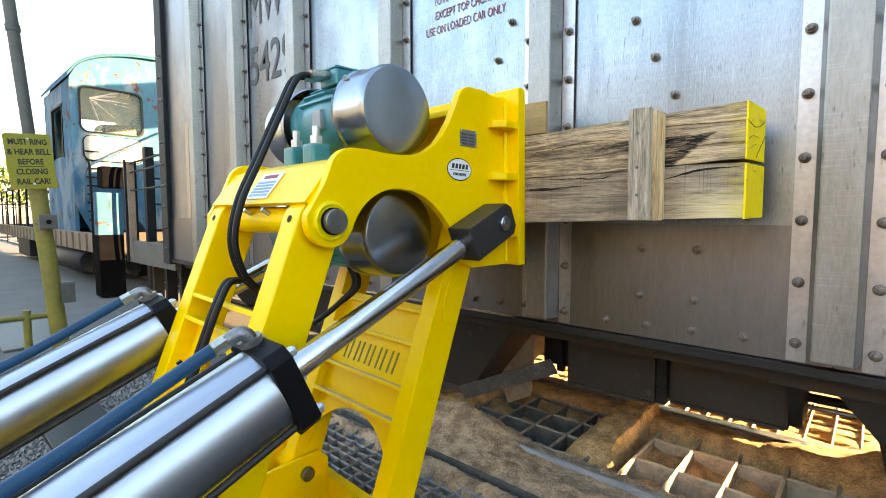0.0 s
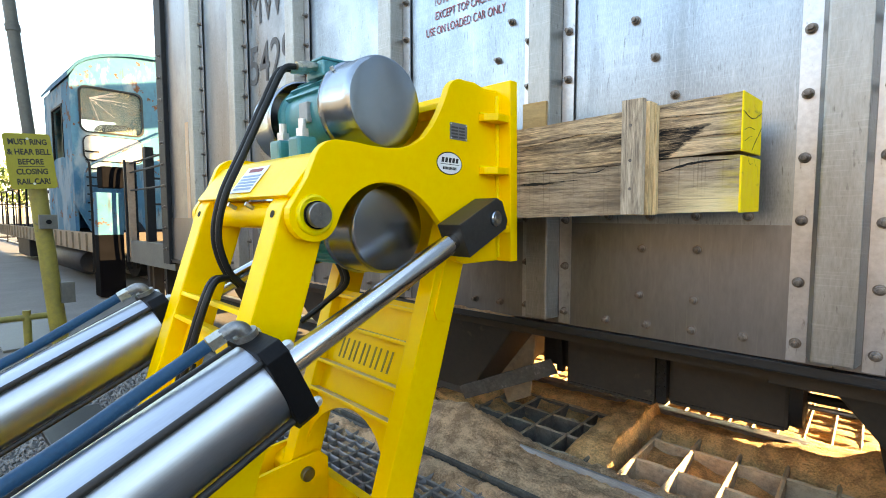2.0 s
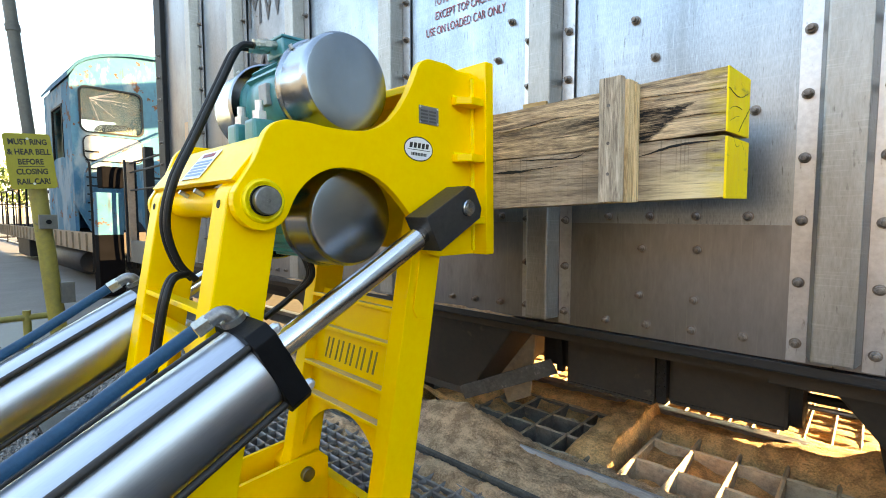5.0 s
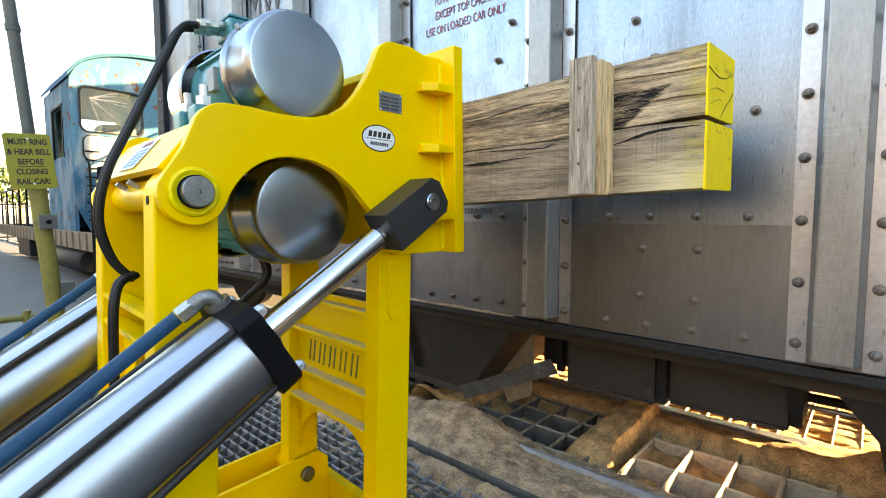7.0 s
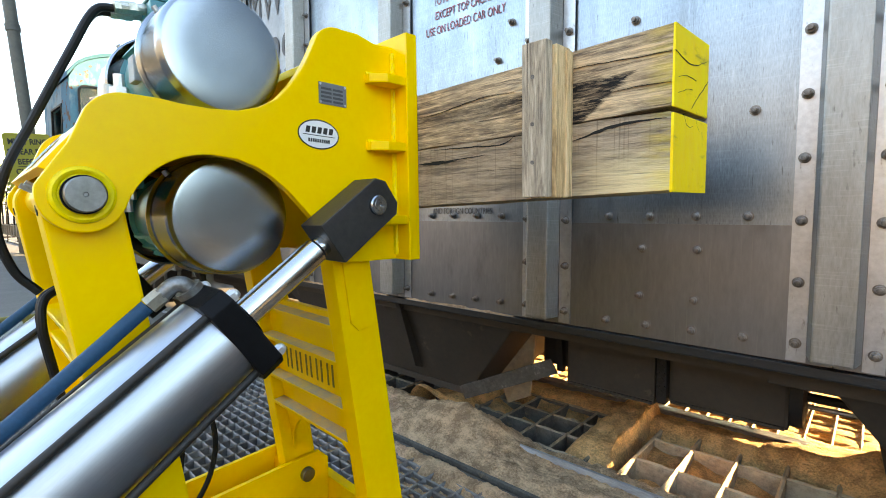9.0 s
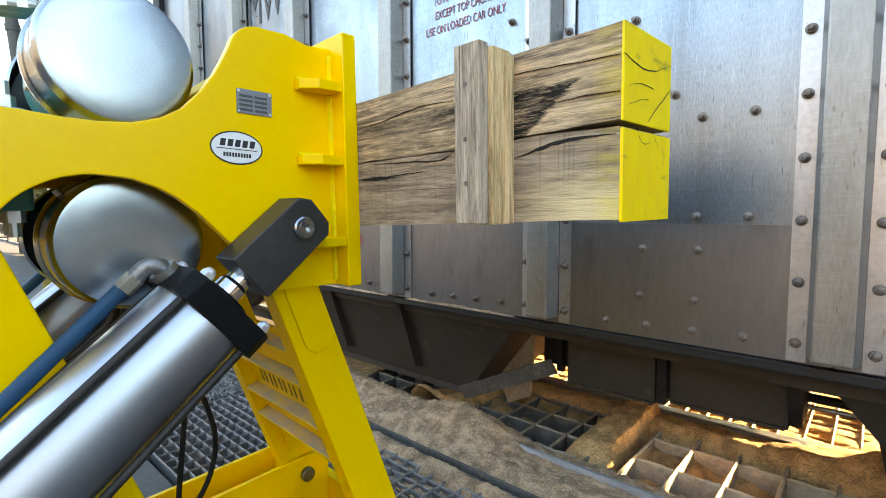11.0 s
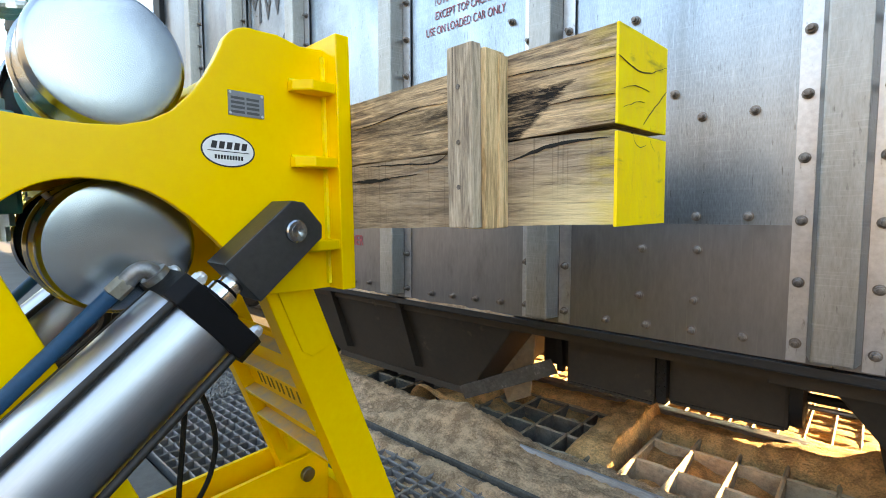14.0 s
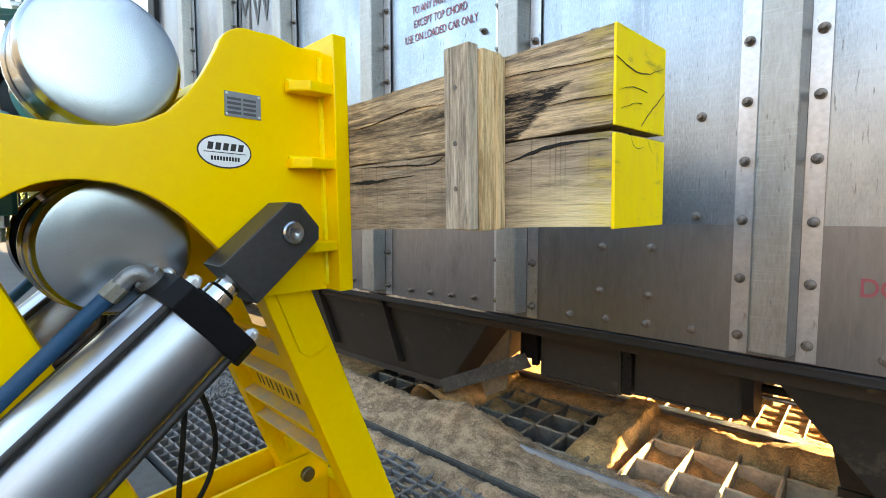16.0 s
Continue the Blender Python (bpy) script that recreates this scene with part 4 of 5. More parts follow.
for k in range(5):                # heavy slanted strokes of the mark
    y = -0.034 + 0.0145 * k
    prism([(y, 0.002), (y + 0.010, 0.002), (y + 0.0125, 0.016), (y + 0.0025, 0.016)], 0.0016, 0.0020, bm, dm)
box(0.0016, 0.0020, -0.040, 0.040, -0.0035, -0.0020, bm, dm)
for k in range(10):
    box(0.0016, 0.0020, -0.027 + k * 0.0056, -0.0230 + k * 0.0056, -0.018, -0.010, bm, dm)
part("decal_print", bm, INK, ARM)
nm = Matrix.Translation((XN, -0.212, 0.239)) @ Matrix.Rotation(radians(-1), 4, "X")
part("name_plate", box(0.0004, 0.0022, -0.036, 0.036, -0.024, 0.024, m=nm), NAMEPL, ARM, "small etched grey name plate")
bm = bmesh.new()
for k in range(4):
    box(0.0023, 0.0027, -0.031, -0.004, -0.019 + 0.009 * k, -0.014 + 0.009 * k, bm, nm)
    box(0.0023, 0.0027, 0.000, 0.026, -0.019 + 0.009 * k, -0.014 + 0.009 * k, bm, nm)
part("plate_print", bm, INKGREY, ARM)
for y, z in ((-0.032, -0.02), (0.032, -0.02), (-0.032, 0.02), (0.032, 0.02)):
    part("plate_rivet", lathe([(0.0022, 0.003), (0.004, 0.002), (0.004, 0)], 8, m=nm @ Matrix.Translation((0, y, z))), ZINC, ARM)
# inner bracing seen through the arch
part("cross_bar", box(XF + 0.026, XN - 0.026, -0.210, -0.100, 0.318, 0.338), YELLOW, ARM, bevel=0.003)
part("inner_plate", box(XF + 0.026, XN - 0.026, -0.10, -0.085, -0.13, 0.32), YELLOW, ARM)


MY = -0.424


def motor(zc, up):
    """Vibrator motor across the arm: ribbed teal body, steel end caps, feet on the deck."""
    m = Matrix.Translation((0, MY, zc))
    body = [(-0.235, 0.0), (-0.235, 0.104), (-0.265, 0.110), (-0.27, 0.100), (-0.30, 0.104), (-0.36, 0.108), (-0.44, 0.106), (-0.50, 0.098), (-0.505, 0.108), (-0.535, 0.104), (-0.535, 0.0)]
    part("motor_body", lathe(body, 40, m=m), TEAL, ARM, "teal enamelled motor body", smooth=True)
    for k in range(9):
        a = radians((25 if up > 0 else 205) + k * 16)
        r = Matrix.Translation((0, MY, zc)) @ Matrix.Rotation(a, 4, "X")
        part("cooling_fin", box(-0.48, -0.28, 0.095, 0.116, -0.004, 0.004, None, r), TEAL, ARM)
    part("motor_flange", lathe([(-0.272, 0.05), (-0.272, 0.122), (-0.252, 0.122), (-0.252, 0.05)], 48, m=m), TEAL, ARM, smooth=True)
    for x0, x1 in ((-0.252, -0.119), (-0.535, -0.685)):
        s = 1 if x1 > x0 else -1
        L = abs(x1 - x0)
        prof = [(0, 0.128), (0.004, 0.133), (0.012, 0.133), (0.016, 0.1275), (0.022, 0.126), (L - 0.020, 0.126), (L - 0.012, 0.125), (L - 0.005, 0.1215), (L - 0.001, 0.117), (L, 0.111), (L - 0.0005, 0.06), (L, 0.0)]
        part("motor_cap", lathe(prof, 64, m=m @ Matrix.Translation((x0, 0, 0)) @ Matrix.Diagonal((s, 1, 1, 1))), STEEL, ARM, "stainless steel end cap", smooth=True, angle=28)
        part("cap_screw", rod((x0 + s * 0.02, MY - 0.09, zc + 0.09), (x0 + s * 0.02, MY - 0.097, zc + 0.099), 0.006, seg=8), ZINC, ARM)
    zf = 0.132 if up > 0 else 0.112
    for x in (-0.295, -0.405):
        for y in (-0.578, -0.345):
            part("motor_foot", box(x - 0.028, x + 0.028, y - 0.03, y + 0.03, min(zf, zf + up * 0.085), max(zf, zf + up * 0.085)), TEAL, ARM, bevel=0.008)
            b = rod((x, y, zf + up * 0.085), (x, y, zf + up * 0.107), 0.0185, seg=6)
            rod((x, y, zf + up * 0.10), (x, y, zf + up * 0.134), 0.0105, b, seg=10)
            part("foot_bolt", b, ZINC, ARM, "bright hex bolt")


motor(0.303, 1)
motor(-0.034, -1)
part("motor_plate", box(-0.378, -0.332, -0.541, -0.525, 0.268, 0.325), GREYBOX, ARM, "small grey motor plate", bevel=0.003)
for dx in (-0.028, 0.014):
    gl = rod((-0.338 + dx, -0.505, 0.424), (-0.338 + dx, -0.545, 0.418), 0.0115, seg=12)
    rod((-0.338 + dx, -0.530, 0.4205), (-0.338 + dx, -0.546, 0.418), 0.0145, gl, seg=6)
    rod((-0.338 + dx, -0.556, 0.4165), (-0.338 + dx, -0.572, 0.414), 0.0128, gl, seg=6)
    rod((-0.338 + dx, -0.545, 0.418), (-0.338 + dx, -0.560, 0.416), 0.013, gl, seg=12)
    part("cable_gland", gl, BRASS, ARM, "plated cable gland", smooth=True, angle=25)
part("gland_housing", box(-0.378, -0.288, -0.512, -0.405, 0.392, 0.438), TEAL, ARM, bevel=0.006)
part("housing_lid", box(-0.380, -0.286, -0.514, -0.403, 0.438, 0.445), TEAL, ARM, bevel=0.003)
for dx in (-0.024, 0.008):
    part("power_cable", hose([(-0.340 + dx, -0.565, 0.415), (-0.345 + dx, -0.605, 0.400), (-0.352 + dx, -0.650, 0.31), (-0.362 + dx, -0.715, 0.17), (-0.372 + dx, -0.765, 0.06), (-0.380 + dx, -0.785, -0.045), (-0.380 + dx, -0.765, -0.135), (-0.372 + dx, -0.728, -0.185)], 0.0085, seg=10), RUBBER, ARM, "black rubber cable", smooth=True)
for k in range(2):
    part("motor_lead", hose([(-0.40 + 0.02 * k, -0.44, -0.10), (-0.36 + 0.02 * k, -0.42, -0.20), (-0.40, -0.46, -0.27), (-0.45, -0.52, -0.33)], 0.009, seg=8), RUBBER, ARM, "black rubber lead", smooth=True)


def leg_outline(w, top, bottom):
    return arc(0, top, w, 0, 180, 12) + arc(0, bottom, w, 180, 360, 12)


# front link: two box legs, ladder plate with ribs, arch at the foot; origin at its base pivot
LX = (XN - 0.035, XF + 0.035)
FRONT = part("front_link", prism([(-0.018, 0.275), (-0.006, 0.275), (-0.006, 0.645), (-0.018, 0.645)], LX[1] + 0.05, LX[0] - 0.05), YELLOW, SHAKER, "yellow cross plate of the front link")
for x, s in ((LX[0], -1), (LX[1], 1)):
    part("leg", prism([(-0.055, -0.05), (0.055, -0.05), (0.055, LINK + 0.03), (-0.055, LINK + 0.03)], x, x + s * 0.06), YELLOW, FRONT, bevel=0.004)
    part("doubler_plate", prism([(-0.030, 0.635), (-0.012, 0.610), (0.028, 0.610), (0.046, 0.635), (0.046, LINK), (-0.030, LINK)], x - s * 0.007, x), YELLOW, FRONT, bevel=0.002)
for z in (0.290, 0.388, 0.522, 0.622):
    part("ladder_rib", box(LX[1] + 0.05, LX[0] - 0.05, -0.055, -0.018, z - 0.006, z + 0.006), YELLOWDUST, FRONT, bevel=0.002)
# arch plate below the ladder
xa, xb = LX[1] + 0.058, LX[0] - 0.058
xm, rx = (xa + xb) / 2, (xb - xa) / 2
bm = bmesh.new()
n = 20
rowt, rowb = [], []
for k in range(n + 1):
    x = xa + (xb - xa) * k / n
    zz = 0.085 + 0.183 * math.sqrt(max(0, 1 - ((x - xm) / rx) ** 2))
    rowt.append(x), rowb.append(zz)
for y in (-0.018, -0.006):
    a = [bm.verts.new((x, y, 0.277)) for x in rowt]
    b = [bm.verts.new((x, y, z)) for x, z in zip(rowt, rowb)]
    for k in range(n):
        bm.faces.new((a[k], a[k + 1], b[k + 1], b[k]))
bm.verts.ensure_lookup_table()
q = n + 1
for k in range(n):
    bm.faces.new((bm.verts[q + k], bm.verts[q + k + 1], bm.verts[3 * q + k + 1], bm.verts[3 * q + k]))
part("arch_plate", bm, YELLOW, FRONT)
# five groups of slanted slots: thin slabs on the plate, slot shade painted dark yellow
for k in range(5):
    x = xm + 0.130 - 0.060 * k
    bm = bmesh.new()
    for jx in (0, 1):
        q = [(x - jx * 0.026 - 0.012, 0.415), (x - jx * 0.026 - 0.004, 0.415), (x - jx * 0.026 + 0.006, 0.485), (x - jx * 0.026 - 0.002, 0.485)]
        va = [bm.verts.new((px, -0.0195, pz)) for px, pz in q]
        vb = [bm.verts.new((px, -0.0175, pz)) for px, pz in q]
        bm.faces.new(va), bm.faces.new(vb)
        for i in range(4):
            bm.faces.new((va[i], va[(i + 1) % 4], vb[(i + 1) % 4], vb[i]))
    part("slot_shade", bm, SLOTMAT, FRONT)
for x in LX:
    part("bushing", rod((x - 0.075, 0, 0), (x + 0.075, 0, 0), 0.045, seg=24), YELLOW, FRONT, smooth=True)

# rear link
xa, xb = LX[1] + 0.05, LX[0] - 0.05
bm = wall_with_hole([(xa, 0.30), (xb, 0.30), (xb, 0.60), (xa, 0.60)], arc((xa + xb) / 2, 0.47, 0.085, 0, 352, 43), -0.012, 0.0)
for v in bm.verts:                # lay it across the legs
    v.co = Vector((v.co.y, v.co.x, v.co.z))
REAR = part("rear_link", bm, YELLOW, SHAKER, "yellow cross plate with a round hole")
for x, s in ((LX[0], -1), (LX[1], 1)):
    part("leg", prism([(-0.058, -0.05), (0.058, -0.05), (0.058, LINK - 0.02)] + arc(0, LINK - 0.02, 0.058, 0, 180, 12)[1:-1] + [(-0.058, LINK - 0.02)], x, x + s * 0.075), YELLOW, REAR, bevel=0.005)
    # hole drawn as a near-black disc, its inner shade in the colour
    part("lock_hole", rod((x + s * 0.038, -0.0595, LINK - 0.03), (x + s * 0.038, -0.05, LINK - 0.03), 0.009, seg=14), SPLITMAT, REAR)
for z in (0.60, 0.665):
    part("rung", box(LX[1] + 0.07, LX[0] - 0.07, -0.055, -0.010, z - 0.006, z + 0.006), YELLOW, REAR, bevel=0.002)
for dx in (0, 0.024):
    part("power_cable", hose([(-0.365 + dx, -0.03, 0.735), (-0.340 + dx, -0.066, 0.720), (-0.325 + dx, -0.080, 0.67), (-0.330 + dx, -0.080, 0.58), (-0.34 + dx, -0.075, 0.45), (-0.35 + dx, -0.055, 0.28), (-0.34 + dx, 0.0, 0.12), (-0.28 + dx, 0.03, 0.02)], 0.0082, seg=10), RUBBER, REAR, "black rubber cable", smooth=True)

# base frame on the gratings
for x in LX:
    for dx in (-0.085, 0.085 - 0.016):
        part("base_side_plate", prism([(RB[0] - 0.35, -H + 0.012), (FB[0] + 0.085, -H + 0.012), (FB[0] + 0.085, FB[1] + 0.03), (FB[0] + 0.05, FB[1] + 0.065), (FB[0] - 0.10, FB[1] + 0.055), (RB[0] + 0.06, FB[1] + 0.03), (RB[0] - 0.35, FB[1] - 0.02)], X0 + x + dx, X0 + x + dx + 0.016), YELLOW, SHAKER, bevel=0.002)
    part("base_foot", box(X0 + x - 0.13, X0 + x + 0.13, RB[0] - 0.35, FB[0] + 0.13, -H, -H + 0.012), YELLOW, SHAKER)
    for b in (FB, RB):
        part("base_pin", lathe([(-0.13, 0), (-0.13, 0.024), (0.10, 0.024), (0.104, 0.021), (0.104, 0)], 28, m=Matrix.Translation((X0 + x, *b))), PINMAT, SHAKER, "bare steel base pin", smooth=True)
part("base_cross_beam", box(X0 + LX[1], X0 + LX[0], FB[0] + 0.086, FB[0] + 0.12, -H + 0.012, -H + 0.09), YELLOW, SHAKER)
part("base_cross_beam", box(X0 + LX[1], X0 + LX[0], 0.02, 0.08, -H + 0.012, -H + 0.09), YELLOW, SHAKER)
for pts in ([(-1.30, 0.40, -0.38), (-1.275, 0.372, -0.46), (-1.27, 0.357, -0.585), (-1.27, 0.345, -0.70), (-1.265, 0.33, -0.86), (-1.25, 0.30, -0.98), (-1.22, 0.22, -1.018)],
            [(-1.28, 0.36, -0.36), (-1.27, 0.405, -0.45), (-1.27, 0.436, -0.57), (-1.27, 0.420, -0.67), (-1.27, 0.375, -0.75), (-1.27, 0.33, -0.86), (-1.28, 0.27, -0.98), (-1.30, 0.18, -1.018)]):
    part("ground_cable", hose(pts, 0.0068, seg=8), RUBBER, SHAKER, "black rubber ground cable", smooth=True)

# cylinders: origin at the rear pivot, axis along y
HEAD = 0.745
BODIES, RODS = [], []
for n_, cx in enumerate(CYL_X):
    r = 0.089
    bm = lathe([(0.03, 0), (0.03, r), (HEAD - 0.045, r), (HEAD - 0.045, 0)], 72, m=Matrix.Rotation(radians(90), 4, "Z"))
    B = part("cylinder", bm, BARREL, SHAKER, "polished steel cylinder barrel", smooth=True)
    BODIES.append(B)
    a = 0.092
    blk = [(-a, -a + 0.02), (-a + 0.02, -a), (a - 0.02, -a), (a, -a + 0.02), (a, a - 0.02), (a - 0.02, a), (-a + 0.02, a), (-a, a - 0.02)]
    for y0, y1 in ((HEAD - 0.048, HEAD), (-0.02, 0.04)):
        bm = bmesh.new()
        va = [bm.verts.new((x, y0, z)) for x, z in blk]
        vb = [bm.verts.new((x, y1, z)) for x, z in blk]
        bm.faces.new(va), bm.faces.new(vb)
        for i in range(8):
            bm.faces.new((va[i], va[(i + 1) % 8], vb[(i + 1) % 8], vb[i]))
        part("end_block", bm, BLACK, B, "black square end block", bevel=0.003)
    for sx in (-1, 1):
        for sz in (-1, 1):
            part("tie_rod", rod((sx * 0.070, 0.0, sz * 0.070), (sx * 0.070, HEAD, sz * 0.070), 0.0075, seg=12), TIEROD, B, "black tie rod", smooth=True)
            b = rod((sx * 0.070, HEAD, sz * 0.070), (sx * 0.070, HEAD + 0.010, sz * 0.070), 0.0125, seg=6)
            lathe([(HEAD + 0.009, 0.0108), (HEAD + 0.014, 0.0098), (HEAD + 0.018, 0.0065), (HEAD + 0.0195, 0)], 12, b, Matrix.Translation((sx * 0.070, 0, sz * 0.070)) @ Matrix.Rotation(radians(90), 4, "Z"))
            part("tie_nut", b, ZINC, B, "bright zinc nut")
    part("gland_ring", lathe([(HEAD, 0.055), (HEAD + 0.012, 0.052), (HEAD + 0.012, 0.034)], 36, m=Matrix.Rotation(radians(90), 4, "Z")), BLACK, B, smooth=True)
    part("rear_lug", box(-0.03, 0.03, -0.09, -0.01, -0.04, 0.04), BLACK, B, bevel=0.01)
    # elbow, ferrule and blue hose
    el = hose([(-0.02, HEAD - 0.024, 0.090), (-0.02, HEAD - 0.025, 0.112), (-0.024, HEAD - 0.038, 0.122), (-0.028, HEAD - 0.062, 0.120)], 0.0148, seg=14, n=6)
    rod((-0.02, HEAD - 0.024, 0.092), (-0.02, HEAD - 0.024, 0.104), 0.024, el, seg=16)
    part("elbow_fitting", el, CAST, B, "cast elbow fitting", smooth=True)
    part("ferrule", rod((-0.028, HEAD - 0.060, 0.120), (-0.031, HEAD - 0.088, 0.118), 0.0168, seg=6), BRASS, B, "plated hose ferrule", smooth=True)
    part("hydraulic_hose", hose([(-0.031, HEAD - 0.09, 0.119), (-0.040, 0.52, 0.108), (-0.040, 0.40, 0.102), (-0.028, 0.22, 0.106), (-0.005, 0.05, 0.11), (0.0, -0.12, 0.09), (0, -0.35, 0.0)], 0.0134, seg=16), BLUEHOSE, B, "blue hydraulic hose", smooth=True)
    # rod: origin at the clevis pin
    R_ = part("piston_rod", lathe([(-0.76, 0), (-0.76, 0.0285), (-0.165, 0.0285), (-0.158, 0.023), (-0.10, 0.023), (-0.10, 0)], 40, m=Matrix.Rotation(radians(90), 4, "Z")), CHROME, SHAKER, "chromed piston rod", smooth=True)
    RODS.append(R_)
    cl = [(-0.142, -0.050), (0.034, -0.050), (0.052, -0.030), (0.052, 0.030), (0.034, 0.050), (-0.142, 0.050)]
    part("clevis", prism(cl, -0.043, 0.043), CLEVIS, R_, "black steel clevis block", bevel=0.0025)
    sx = 1 if n_ == 0 else -1
    part("clevis_pin", lathe([(-0.07, 0), (-0.07, 0.0225), (0.05, 0.0225), (0.053, 0.0195), (0.0525, 0.013), (0.0535, 0.0125), (0.0525, 0.006), (0.0515, 0.0025), (0.051, 0)], 32, m=Matrix.Diagonal((sx, 1, 1, 1))), STEEL, R_, "bare steel clevis pin", smooth=True)

# cylinder stand at the rear, below the view
for cx in CYL_X:
    part("cylinder_stand", prism([(CYL_PIVOT[0] - 0.16, -H), (CYL_PIVOT[0] + 0.10, -H), (CYL_PIVOT[0] + 0.01, CYL_PIVOT[1] - 0.03), (CYL_PIVOT[0] - 0.07, CYL_PIVOT[1] - 0.03)], X0 + cx - 0.05, X0 + cx + 0.05), YELLOW, SHAKER, bevel=0.003)

# ---- timber bumper on the push plate; same space as the arm ----
TIMBER = thing("timber_bumper", MF @ pose(X0, 1.294, -0.008, TILT), label="split oak timber bumper with a yellow painted end", category="timber")
TL, TW, TH = 0.62, 0.168, 0.27


def plank(x0, x1, y0, y1, zlo, zhi, nx=60, seed=0.0, rag=0.004):
    """A beam along x whose top and bottom follow functions of x, its faces slightly uneven."""
    bm = bmesh.new()
    rings = []
    for i in range(nx + 1):
        x = x0 + (x1 - x0) * i / nx
        a, b = zlo(x), zhi(x)
        ring = []
        for k, (y, z) in enumerate(((y0, a), (y0, a * 0.75 + b * 0.25), (y0, (a + b) / 2), (y0, a * 0.25 + b * 0.75), (y0, b), (y1, b), (y1, (a + b) / 2), (y1, a))):
            w = noise.noise(Vector((x * 9 + seed, y * 20, z * 30))) * rag * (0.6 if 0 < k < 4 else 1)
            ring.append(bm.verts.new((x, y + w * 0.5, z + w * (0.5 if k in (0, 4, 5, 7) else 0))))
        rings.append(ring)
    for a, b in zip(rings, rings[1:]):
        for k in range(8):
            bm.faces.new((a[k], a[(k + 1) % 8], b[(k + 1) % 8], b[k]))
    bm.faces.new(rings[0][::-1]), bm.faces.new(rings[-1])
    return bm


def split_z(x):
    return 0.124 + 0.009 * smooth01(x / 0.62) + 0.0015 * math.sin(x * 17) + 0.004 * noise.noise(Vector((x * 14, 0, 3)))


part("upper_timber", plank(-0.73, TL - 0.004, 0.001, TW, lambda x: split_z(x) + 0.0012 + 0.006 * smooth01((x - 0.40) / 0.22), lambda x: TH - 0.011 + 0.018 * x, seed=1), WOODTOP, TIMBER, "weathered grey-brown oak", smooth=False)
part("lower_timber", plank(-0.73, TL - 0.004, 0.0, TW, lambda x: -0.017 + 0.032 * x, lambda x: split_z(x) - 0.0012, seed=5), WOODBASE, TIMBER, "weathered oak, lighter along the base", smooth=False)
part("upper_end_paint", box(TL - 0.004, TL, 0.0005, TW + 0.001, split_z(TL) + 0.006, TH + 0.001), ENDPAINT, TIMBER, "bright yellow painted end grain", bevel=0.001)
part("lower_end_paint", box(TL - 0.004, TL + 0.001, -0.0005, TW + 0.001, -0.001, split_z(TL) - 0.004), ENDPAINT, TIMBER, "bright yellow painted end grain", bevel=0.001)
part("batten", box(0.371, 0.424, -0.072, -0.0505, -0.004, TH + 0.008), BATTEN, TIMBER, "weathered grey pine batten", bevel=0.002)
part("batten", box(0.372, 0.432, -0.050, -0.003, -0.006, TH + 0.002), NEWPINE, TIMBER, "pale sawn pine batten behind the grey one", bevel=0.002)
part("batten", box(0.374, 0.437, -0.020, 0.0, -0.005, TH - 0.004), NEWPINE, TIMBER, "pale sawn pine batten against the oak", bevel=0.002)


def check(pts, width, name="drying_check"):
    """A narrow check in the wood, tapered to its ends: a near-black strip paints its shade."""
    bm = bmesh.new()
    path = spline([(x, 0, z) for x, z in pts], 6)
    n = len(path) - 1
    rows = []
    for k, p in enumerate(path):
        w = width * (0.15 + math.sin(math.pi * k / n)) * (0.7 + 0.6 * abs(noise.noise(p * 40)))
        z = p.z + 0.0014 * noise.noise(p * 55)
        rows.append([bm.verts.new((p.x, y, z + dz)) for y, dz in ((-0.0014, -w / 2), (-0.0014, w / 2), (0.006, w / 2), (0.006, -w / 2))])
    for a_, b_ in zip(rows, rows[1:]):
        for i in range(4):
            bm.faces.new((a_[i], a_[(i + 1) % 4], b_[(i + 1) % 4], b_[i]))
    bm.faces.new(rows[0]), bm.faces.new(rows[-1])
    part(name, bm, SPLITMAT, TIMBER, "drying check in the oak, its shade painted as a near-black strip")


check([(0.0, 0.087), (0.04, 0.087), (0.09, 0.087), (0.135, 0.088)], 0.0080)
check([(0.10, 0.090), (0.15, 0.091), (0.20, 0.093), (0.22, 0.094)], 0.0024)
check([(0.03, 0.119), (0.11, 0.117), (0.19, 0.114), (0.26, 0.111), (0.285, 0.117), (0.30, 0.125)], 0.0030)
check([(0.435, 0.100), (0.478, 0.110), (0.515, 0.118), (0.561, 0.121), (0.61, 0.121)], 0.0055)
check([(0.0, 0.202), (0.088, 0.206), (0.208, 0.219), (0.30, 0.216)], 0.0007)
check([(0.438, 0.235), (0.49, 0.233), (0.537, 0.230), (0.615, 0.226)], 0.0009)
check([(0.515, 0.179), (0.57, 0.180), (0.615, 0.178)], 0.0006)


